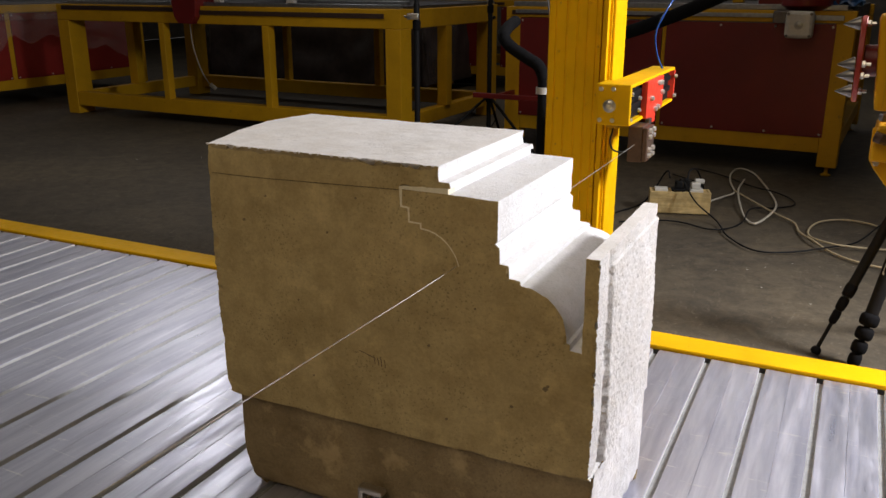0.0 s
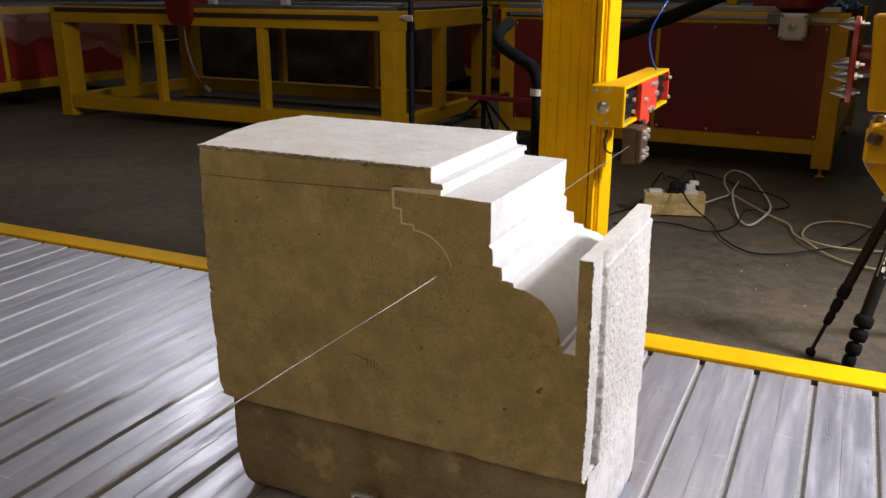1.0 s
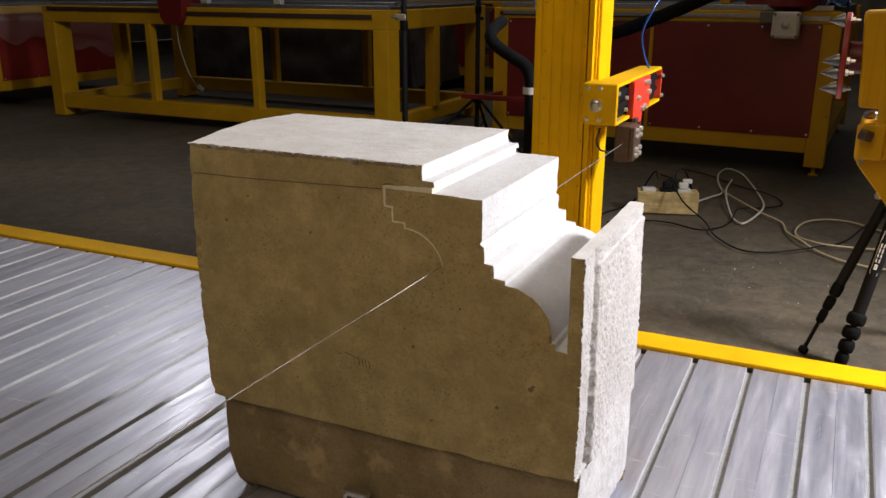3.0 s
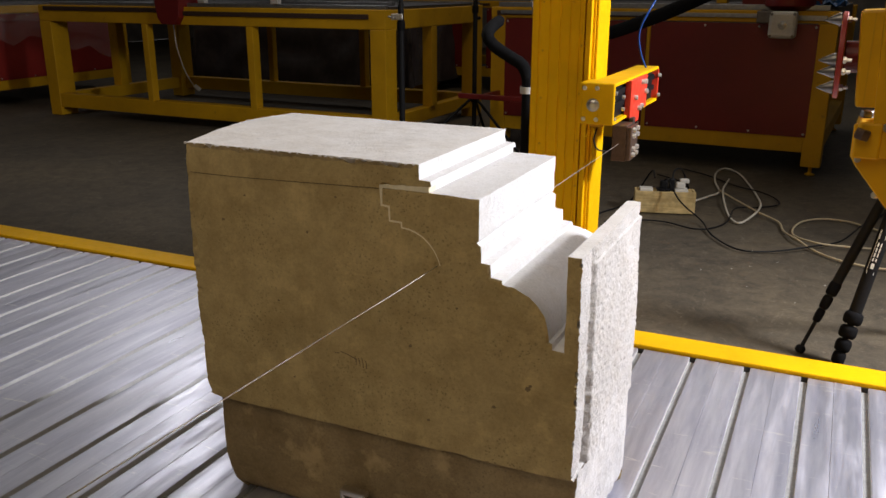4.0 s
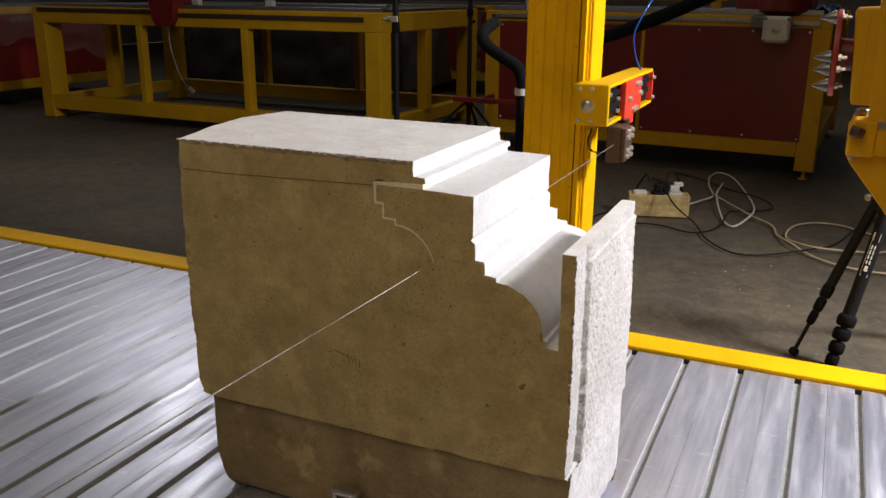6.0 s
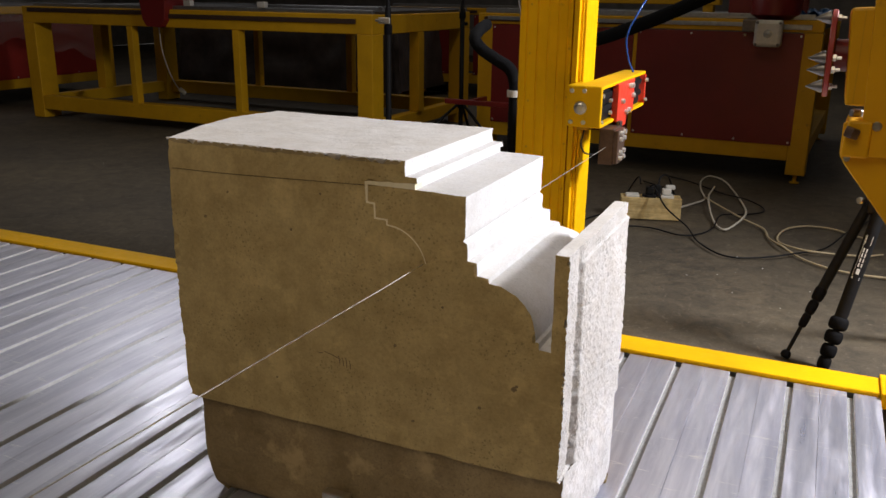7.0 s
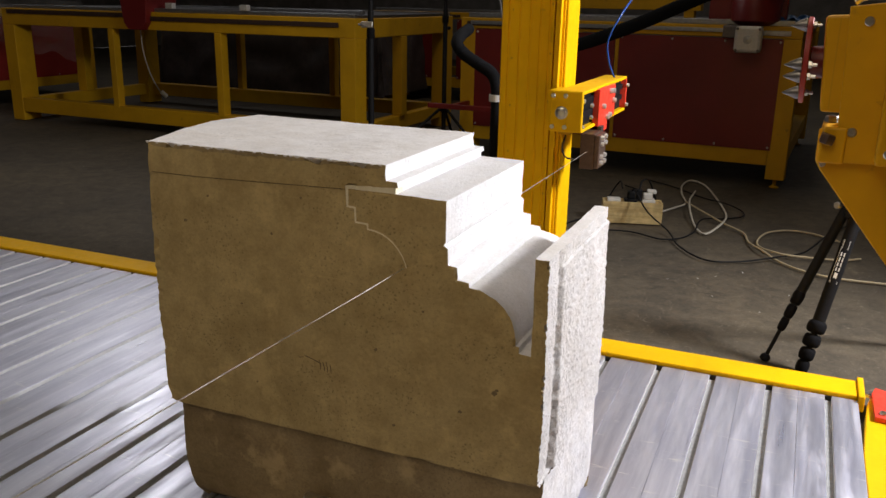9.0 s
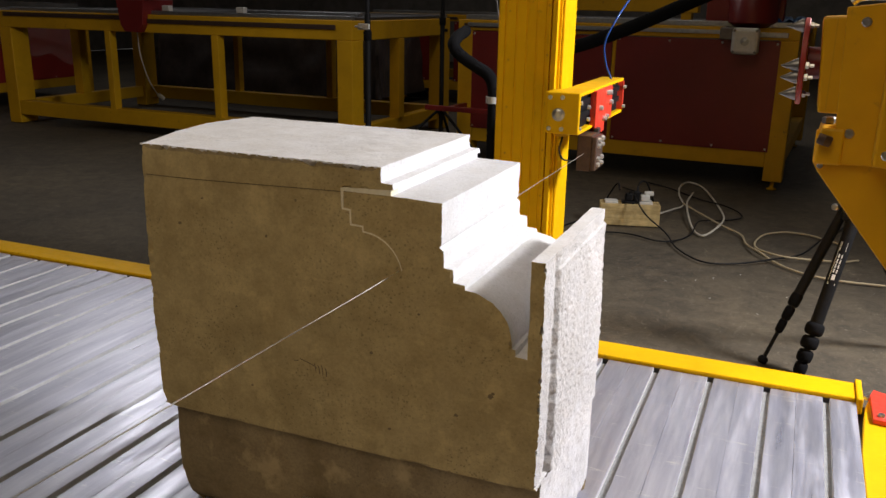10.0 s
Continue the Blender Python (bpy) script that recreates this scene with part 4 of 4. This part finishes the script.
# ---- machines in the background ----
def open_machine():
    """Router table: open yellow tube frame with rails, racks and a red gantry foot."""
    th = thing("router_table", "open yellow steel frame of a router table with dark rails", "machine", pose(-6.62, 5.765, FLOOR_Z, 0, 0, -1))
    L, D, T = 3.51, 1.82, 1.005
    posts = [(-0.16, 0.0, 0.14, 0.19, 0.0), (1.09, 0.0, 0.062, 0.075, 0.19), (2.215, 0.0, 0.066, 0.085, 0.19), (L - 0.134, 0.0, 0.134, 0.17, 0.0)]
    for x, y, w, dd, z0 in posts:
        part("leg" if z0 == 0 else "post", box(x, x + w, y, y + dd, z0, T - 0.145, 0.006), YELLOW_OLD, th)
        part("leg" if z0 == 0 else "post", box(x, x + w, D - dd, D, z0, T - 0.145, 0.006), YELLOW_OLD, th)
    for y0, y1 in ((0.002, 0.12), (D - 0.12, D - 0.002)):
        part("top_beam", box(-0.16, L, y0, y1, T - 0.145, T, 0.006), YELLOW_OLD, th)
        part("bottom_beam", box(-0.018, L - 0.136, y0 + 0.002, y1 - 0.005, 0.078, 0.205, 0.006), YELLOW_OLD, th)
    for x in (-0.15, L - 0.13):
        part("side_beam", box(x, x + 0.12, 0.122, D - 0.122, T - 0.150, T - 0.004, 0.006), YELLOW_OLD, th)
        part("side_bottom_beam", box(x + 0.01, x + 0.10, 0.192, D - 0.192, 0.09, 0.20, 0.006), YELLOW_OLD, th)
    part("side_post", box(L - 0.10, L - 0.01, 0.79, 0.89, 0.20, T - 0.15, 0.006), YELLOW_OLD, th)
    part("side_post", box(-0.15, -0.04, 0.79, 0.89, 0.20, T - 0.15, 0.006), YELLOW_OLD, th)
    part("bed", box(-0.10, L - 0.05, 0.13, D - 0.13, T - 0.01, T + 0.02, 0.004), STEEL_DARK, th, "dark grey bed")
    for y in (0.02, D - 0.09):
        part("guide_rail", box(-0.05, L - 0.02, y + 0.02, y + 0.065, T + 0.001, T + 0.030, 0.003), GREY_METAL, th, "grey linear rail")
    part("rack_strip", box(-0.08, 1.29, -0.012, 0.0015, T - 0.048, T - 0.012, 0.002), DARK_RUST, th, "dark brown rack")
    part("rack_strip", box(1.57, 3.37, -0.012, 0.0015, T - 0.070, T - 0.034, 0.002), DARK_RUST, th, "dark brown rack")
    foot = part("gantry_foot", prism([(1.34, 0.92), (1.38, 0.865), (1.53, 0.86), (1.575, 0.92), (1.60, 1.12), (1.31, 1.12)], -0.06, 0.30, 0.006), RED, th, "dark red gantry foot")
    part("gantry_side", box(1.22, 1.64, -0.05, 0.10, 1.115, 1.75, 0.008), RED, th, "dark red gantry side")
    part("gantry_side", box(1.22, 1.64, D - 0.10, D + 0.05, 1.25, 1.75, 0.008), RED, th)
    part("gantry_beam", box(1.28, 1.58, -0.04, D + 0.04, 1.45, 1.75, 0.008), RED, th)
    part("rail_bracket", box(2.46, 2.53, 0.02, 0.07, T + 0.031, T + 0.075, 0.004), MOTOR_GREY, th, "pale metal bracket on the rail")
    part("motor_plug", box(1.72, 1.79, 0.02, 0.07, T + 0.031, T + 0.075, 0.004), MOTOR_GREY, th)
    part("loose_cable", tube([(1.34, 0.125, 0.855), (1.285, 0.20, 0.66), (1.22, 0.34, 0.45), (1.17, 0.48, 0.31), (1.165, 0.53, 0.27)], 0.0055, 8), WHITE_CABLE, th, "white cable end hanging down")
    part("cable_plug", rod((1.16, 0.52, 0.285), (1.185, 0.56, 0.240), 0.020, 12), WHITE_PLASTIC, th)
    strip = bmesh.new()
    bmesh.ops.create_grid(strip, x_segments=10, y_segments=30, size=0.5)
    for v in strip.verts:
        x, z = v.co.x * 0.26, 0.56 + v.co.y * 0.58
        v.co = Vector((3.02 + x + 0.04 * noise.noise(Vector((x * 6, z * 5, 4))), D - 0.16 + 0.05 * noise.noise(Vector((x * 9, z * 8, 1))), z))
    part("wrapping_film", strip, FILM, th, "hanging strip of clear film")
    part("clamp_strip", box(2.3, 3.4, 0.30, 0.36, T + 0.021, T + 0.05, 0.003), GREY_METAL, th)
    return th


open_machine()


def covered_machine():
    """A machine standing under a dark dusty cover with hanging folds."""
    bm = bmesh.new()
    bmesh.ops.create_grid(bm, x_segments=70, y_segments=50, size=0.5)
    for v in bm.verts:
        a, c = v.co.x * 4.6, v.co.y * 3.2
        ox, oy = max(0, abs(a) - 1.45), max(0, abs(c) - 0.6)
        drop = max(ox, oy)
        fold = 0.05 * noise.noise(Vector((a * 4, c * 4, 0))) * min(1, drop * 3)
        x = math.copysign(min(abs(a), 1.45 + 0.10 * min(1, ox)), a)
        y = math.copysign(min(abs(c), 0.6 + 0.10 * min(1, oy)), c)
        v.co = Vector((x + (fold if ox > oy else 0), y + (fold if oy >= ox else 0), max(0.004, 0.97 - drop + 0.03 * noise.noise(Vector((a * 2, c * 2, 7))))))
    for f in bm.faces:
        f.smooth = True
    th = thing("covered_machine", "machine hidden under a dark dusty cover", "covered machine", pose(-6.62, 5.765, FLOOR_Z, 0, 0, -1) @ pose(0.85, 3.2, 0))
    part("cover", bm, TARP, th)
    for x in (-1.2, 1.1):
        part("skid", box(x, x + 0.10, -0.75, 0.75, 0.0, 0.08, 0.004), YELLOW_OLD, th, "yellow skid")
    return th


covered_machine()


def panel_machine(m, label, width, panels, depth=1.5, rail=True, top=0.945, sheet=RED):
    """Enclosed machine base: yellow frame with sheet panels; its front right lower corner stands at the pose m."""
    th = thing("enclosed_machine", label, "machine", m, group="red and yellow machines")
    W = width
    for x in (-W, -0.12):
        for y in (0.0, depth - 0.13):
            leg = part("leg", box(x, x + 0.12, y, y + 0.13, 0.06, top, 0.006), YELLOW_OLD, th)
            part("levelling_foot", lathe([(0.03, 0), (0.032, 0.006), (0.012, 0.014), (0.012, 0.07)], (x + 0.06, y + 0.06, 0), (0, 0, 1), 14), YELLOW_OLD, leg)
    for y in (0.003, depth - 0.103):
        part("bottom_beam", box(-W + 0.12, -0.12, y, y + 0.10, 0.15, 0.262, 0.006), YELLOW_OLD, th)
        part("top_beam", box(-W, 0, y - 0.004, y + 0.10, top + 0.001, top + 0.075, 0.006), YELLOW_OLD, th)
    for x in (-W + 0.01, -0.11):
        part("side_beam", box(x, x + 0.10, 0.13, depth - 0.13, 0.15, 0.262, 0.006), YELLOW_OLD, th)
    if sheet is not RED:
        part("side_panel", box(-0.03, -0.02, 0.13, depth - 0.13, 0.262, top, 0.002), RED, th, "dark red side sheet")
    for x0, x1 in panels:
        p = part("panel", box(x0, x1, -0.004, 0.006, 0.250, top - 0.004, 0.0015), sheet, th, "dark red sheet panel")
        n = max(2, round((x1 - x0) / 0.38))
        for k in range(n + 1):
            for z in (0.268, top - 0.022):
                part("rivet", lathe([(0.008, 0), (0.0075, 0.003), (0.004, 0.005)], (x0 + 0.018 + (x1 - x0 - 0.036) * k / n, -0.004, z), (0, -1, 0), 10), STEEL, p)
    part("bed", box(-W + 0.03, -0.03, 0.105, depth - 0.105, top + 0.002, top + 0.09, 0.004), STEEL_DARK, th)
    if rail:
        part("guide_rail", box(-W + 0.05, -0.06, 0.02, 0.07, top + 0.0765, top + 0.11, 0.003), GREY_METAL, th, "grey linear rail")
        part("rack_strip", box(-W + 0.05, -W + 1.2, -0.012, -0.0015, top + 0.02, top + 0.05, 0.002), DARK_RUST, th, "dark brown rack")
        part("name_strip", box(-0.42, -0.07, -0.016, -0.0015, top + 0.018, top + 0.048, 0.002), GREY_METAL, th)
    return th


red = panel_machine(pose(-0.050, 5.875, FLOOR_Z, 0, 0, -2.7), "machine base with dark red panels in a yellow frame", 2.33, [(-2.215, -1.178), (-1.150, -0.108)], depth=2.15, top=0.955)
part("mid_post", box(-1.177, -1.151, 0.001, 0.10, 0.262, 0.954, 0.004), YELLOW_OLD, red)
part("rack_cover", box(-2.25, -0.46, -0.016, -0.0045, 0.985, 1.010, 0.002), GREY_METAL, red, "grey strip along the top beam")
part("back_beam", box(-2.30, -0.85, 1.30, 1.42, 1.10, 1.21, 0.006), YELLOW_OLD, red)
for x in (-2.2, -0.98):
    part("back_post", box(x, x + 0.08, 1.31, 1.41, 1.0455, 1.0995, 0.004), YELLOW_OLD, red)
part("front_bar", box(-2.45, -1.90, -0.30, -0.262, 0.395, 0.430, 0.004), RED, red, "thin dull red bar")
part("bar_arm", box(-2.28, -2.245, -0.262, 0.0, 0.395, 0.430, 0.004), RED, red)
part("motor_bracket", box(-0.47, -0.24, -0.10, 0.24, 0.955, 1.03, 0.006), STEEL_DARK, red)
motor = part("motor", box(-0.385, -0.225, -0.19, -0.10, 0.870, 1.030, 0.02), MOTOR_GREY, red, "square grey stepper motor")
part("motor_shaft", lathe([(0.026, 0), (0.026, 0.004), (0.012, 0.006), (0.012, 0.012), (0.01, 0.013)], (-0.305, -0.19, 0.95), (0, -1, 0), 18), GREY_METAL, motor)
for x in (-0.37, -0.24):
    for z in (0.885, 1.015):
        part("motor_screw", screw((x, -0.19, z), (0, -1, 0), 0.009, 0.006), STEEL_DARK, motor)
part("spindle_housing", lathe([(0.10, 0), (0.15, 0.03), (0.155, 0.20), (0.13, 0.24)], (-0.30, 0.06, 1.03), (0, 0, 1), 26), RED, red, "dark red rounded housing")
cloth = bmesh.new()
bmesh.ops.create_grid(cloth, x_segments=16, y_segments=16, size=0.5)
for v in cloth.verts:
    v.co = Vector((-0.10 + v.co.x * 0.22, 0.30 + v.co.y * 0.5, 1.075 + 0.05 * noise.noise(Vector((v.co.x * 5, v.co.y * 5, 2)))))
part("plastic_sheet", cloth, BLUE_SHEET, red, "crumpled blue plastic sheet")
part("gantry", box(-0.62, -0.10, 0.10, 1.3, 1.25, 1.7, 0.01), RED, red)
part("gantry_side", box(-0.60, -0.12, 0.12, 0.22, 1.035, 1.26, 0.006), RED, red)

west = panel_machine(pose(-7.70, 7.75, FLOOR_Z, 0, 0, 90), "machine base with red panels, loosely wrapped in clear film", 3.0, [(-2.86, -1.83), (-1.77, -0.125)], 1.4, False, 0.90, RED_OLD)
part("mid_post", box(-1.828, -1.772, 0.001, 0.10, 0.262, 0.899, 0.004), YELLOW_OLD, west)
film_bm = bmesh.new()
bmesh.ops.create_grid(film_bm, x_segments=40, y_segments=26, size=0.5)
for v in film_bm.verts:
    x, z = -1.5 + v.co.x * 2.6, 0.82 + v.co.y * 0.50
    sag = 0.10 * math.sin(x * 3.1) + 0.16 * noise.noise(Vector((x * 4, 0.3, 5)))
    v.co = Vector((x, -0.09 + 0.05 * noise.noise(Vector((x * 5, z * 7, 0))) + 0.035 * noise.noise(Vector((x * 13, z * 15, 2))), z + sag * (1.0 if v.co.y < 0 else 0.1)))
for f in film_bm.faces:
    f.smooth = True
film_ob = part("wrapping_film", film_bm, FILM, west, "crumpled clear wrapping film")
far = panel_machine(pose(-2.8, 9.3, FLOOR_Z, 0, 0, -4), "far machine base with dark red panels, unlit", 2.15, [(-2.02, -1.05), (-0.99, -0.125)], 1.6, True, 0.93)
bighose = part("suction_hose", tube([(-1.72, 5.30, 0.0), (-1.73, 5.30, 0.30), (-1.68, 5.30, 0.60), (-1.46, 5.25, 0.79), (-1.20, 5.25, 0.89), (-0.96, 5.25, 0.985), (-0.74, 5.25, 1.085), (-0.50, 5.3, 1.20), (-0.28, 5.45, 1.32), (-0.24, 5.75, 1.38), (-0.27, 6.05, 1.42)], 0.040, 14, 20, ribs=0.03), RUBBER, None)
tagged(bighose, "thick black suction hose slung along the red machine", "hose")
# ---- socket box and cables on the floor ----
sb = thing("socket_box", "dusty wooden box with power sockets lying on the floor", "socket box", pose(-0.79, 4.60, FLOOR_Z, 0, 0, 16))
part("front_board", box(-0.16, 0.16, -0.05, -0.036, 0, 0.118, 0.002), WOOD, sb)
part("back_board", box(-0.16, 0.16, 0.036, 0.05, 0, 0.118, 0.002), WOOD, sb)
part("end_board", box(-0.16, -0.146, -0.0355, 0.0355, 0, 0.118, 0.002), WOOD, sb)
part("end_board", box(0.146, 0.16, -0.0355, 0.0355, 0, 0.118, 0.002), WOOD, sb)
part("top_board", box(-0.1455, 0.1455, -0.0355, 0.0355, 0.100, 0.114, 0.002), WOOD, sb)
part("hole", rod((0.161, 0.0, 0.06), (0.1595, 0.0, 0.06), 0.012), BLACK, sb)
for x, mat in ((-0.10, WHITE_PLASTIC), (-0.01, BLACK), (0.085, WHITE_PLASTIC)):
    s = part("socket", box(x - 0.035, x + 0.035, -0.03, 0.03, 0.114, 0.130, 0.004), mat, sb)
part("plug", box(0.055, 0.105, -0.02, 0.02, 0.130, 0.165, 0.008), WHITE_PLASTIC, sb, "white plug")
part("plug", box(0.075, 0.125, -0.01, 0.025, 0.160, 0.182, 0.006), WHITE_PLASTIC, sb)
part("plug", box(-0.03, 0.012, -0.02, 0.02, 0.130, 0.172, 0.008), BLACK, sb, "black plug")
part("plug", box(0.018, 0.05, -0.015, 0.02, 0.118, 0.185, 0.008), BLACK, sb, "black plug")
Z1 = FLOOR_Z + 0.008


def cable(name, points, r, mat, label):
    ob = part(name, tube(points, r, 8, 10), mat, None)
    return tagged(ob, label, "cable", "cables on the floor")


cable("power_cable", [(-0.64, 4.65, 0.01), (-0.61, 5.02, Z1), (-0.57, 5.16, Z1), (-0.63, 5.43, Z1), (-0.66, 5.69, Z1), (-0.63, 5.87, Z1), (-0.53, 5.76, Z1), (-0.43, 5.44, Z1), (-0.34, 5.08, Z1), (-0.31, 4.83, Z1 + 0.013), (-0.33, 4.62, Z1 + 0.013), (-0.38, 4.49, Z1), (-0.44, 4.59, Z1), (-0.50, 4.84, Z1 + 0.013), (-0.55, 5.17, Z1 + 0.013), (-0.56, 5.44, Z1), (-0.56, 5.54, Z1)],
      0.0058, WHITE_CABLE, "white power cable lying in a loop on the floor")
cable("extension_cable", [(-0.57, 5.15, Z1 + 0.013), (-0.45, 4.94, Z1 + 0.013), (-0.31, 4.71, Z1 + 0.013), (-0.20, 4.60, Z1), (-0.16, 4.42, Z1), (-0.09, 4.25, Z1 + 0.013), (-0.01, 4.14, Z1), (0.10, 4.03, Z1), (0.24, 3.98, Z1), (0.44, 3.99, Z1)],
      0.0056, CREAM_CABLE, "dusty cream extension cable on the floor")
cable("extension_cable", [(0.35, 4.36, Z1), (0.25, 4.29, Z1), (0.05, 4.22, Z1 + 0.013), (-0.04, 4.25, Z1 + 0.013), (-0.11, 4.37, Z1), (-0.12, 4.51, Z1), (-0.08, 4.67, Z1), (0.01, 4.76, Z1), (0.12, 4.76, Z1), (0.20, 4.70, Z1), (0.30, 4.61, Z1)],
      0.0052, CREAM_CABLE, "dusty cream cable loop on the floor")
cable("black_cable", [(-0.80, 4.60, 0.115), (-0.77, 4.55, 0.135), (-0.68, 4.45, 0.05), (-0.56, 4.41, Z1 + 0.013), (-0.47, 4.19, Z1), (-0.33, 4.01, Z1), (-0.19, 4.04, Z1), (-0.03, 4.15, Z1 + 0.013), (0.10, 4.36, Z1), (0.20, 4.68, Z1 + 0.013), (0.29, 4.97, Z1), (0.42, 5.39, Z1)],
      0.0043, BLACK, "black cable running from the socket box over the floor")
cable("black_cable", [(-1.02, 4.22, Z1), (-0.86, 4.33, Z1), (-0.73, 4.35, Z1), (-0.58, 4.28, Z1), (-0.49, 4.34, Z1), (-0.44, 4.50, Z1), (-0.43, 4.74, Z1 + 0.013), (-0.32, 4.87, Z1), (-0.23, 4.98, Z1), (-0.25, 5.12, Z1), (-0.35, 5.21, Z1 + 0.013), (-0.50, 5.37, Z1), (-0.71, 5.61, Z1), (-0.88, 5.74, Z1)],
      0.0043, BLACK, "thin black cable crossing the floor")
cable("black_cable", [(-0.755, 4.60, 0.13), (-0.75, 4.63, 0.175), (-0.72, 4.70, 0.16), (-0.70, 4.95, Z1), (-0.80, 5.3, Z1), (-1.0, 5.5, Z1)], 0.0048, BLACK, "black cable behind the socket box")
cable("black_cable", [(-0.86, 4.66, 0.12), (-0.90, 4.75, 0.13), (-1.0, 4.7, Z1), (-1.08, 4.4, Z1), (-1.15, 4.1, Z1), (-1.3, 3.9, Z1)], 0.0048, BLACK, "black cable trailing behind the saw column")
# small stone chips on the floor
chips = bmesh.new()
for k in range(30):
    x, y = random.uniform(-0.7, 1.0), random.uniform(2.85, 4.2)
    if k % 3 == 0:
        x, y = random.uniform(-4.6, -2.0), random.uniform(3.0, 5.0)
    r = random.uniform(0.0014, 0.0032)
    c = bmesh.new()
    bmesh.ops.create_icosphere(c, subdivisions=1, radius=r)
    for v in c.verts:
        v.co = Vector((x + v.co.x * random.uniform(0.8, 1.8), y + v.co.y, FLOOR_Z + r * 0.3 + v.co.z * 0.6))
    join(c, chips)
tagged(part("stone_chips", chips, STONE_ROUGH, None), "pale stone chips scattered on the concrete", "stone chips", kind="stuff")

# ---- bed profiles, two half profiles between each pair of slots ----
def plank_mesh(width, slot_left, slot_right):
    q = width / 2
    lo = -0.014 if slot_left else -0.004
    ro = -0.014 if slot_right else -0.004
    e0, e1 = (0.0015 if slot_left else 0.0006), (0.0015 if slot_right else 0.0006)
    bm = prism([(-q, lo), (-q, -e0), (-q + e0, 0.0), (q - e1, 0.0), (q, -e1), (q, ro)], -1.9 - 0.5, TABLE_END - 0.001 - 0.5)
    me = bpy.data.meshes.new("profile")
    bm.to_mesh(me)
    bm.free()
    me.materials.append(ALU)
    me.materials.append(SLOT_WALL)
    for f in me.polygons:
        f.material_index = 1 if abs(f.normal.x) > 0.9 and f.center.z < -0.003 else 0
    return me


half = (PITCH - SLOT) / 2 - 0.0003
left_half, right_half = plank_mesh(half, True, False), plank_mesh(half, False, True)


def lay(mesh, x, dz):
    ob = new("profile", mesh)
    ob.parent = table
    ob.location = (x + 1.9, 0, dz)


k = 0
while 0.018 - PITCH * k > -4.6:
    x = 0.018 + PITCH * (0.5 - k)
    lay(left_half, x - half / 2 - 0.0003, random.uniform(-0.0010, 0.0002))
    lay(right_half, x + half / 2 + 0.0003, random.uniform(-0.0010, 0.0002))
    k += 1
edge_x = 0.018 + PITCH + SLOT / 2
lay(plank_mesh(RIGHT - edge_x, True, True), (RIGHT + edge_x) / 2, 0.0)
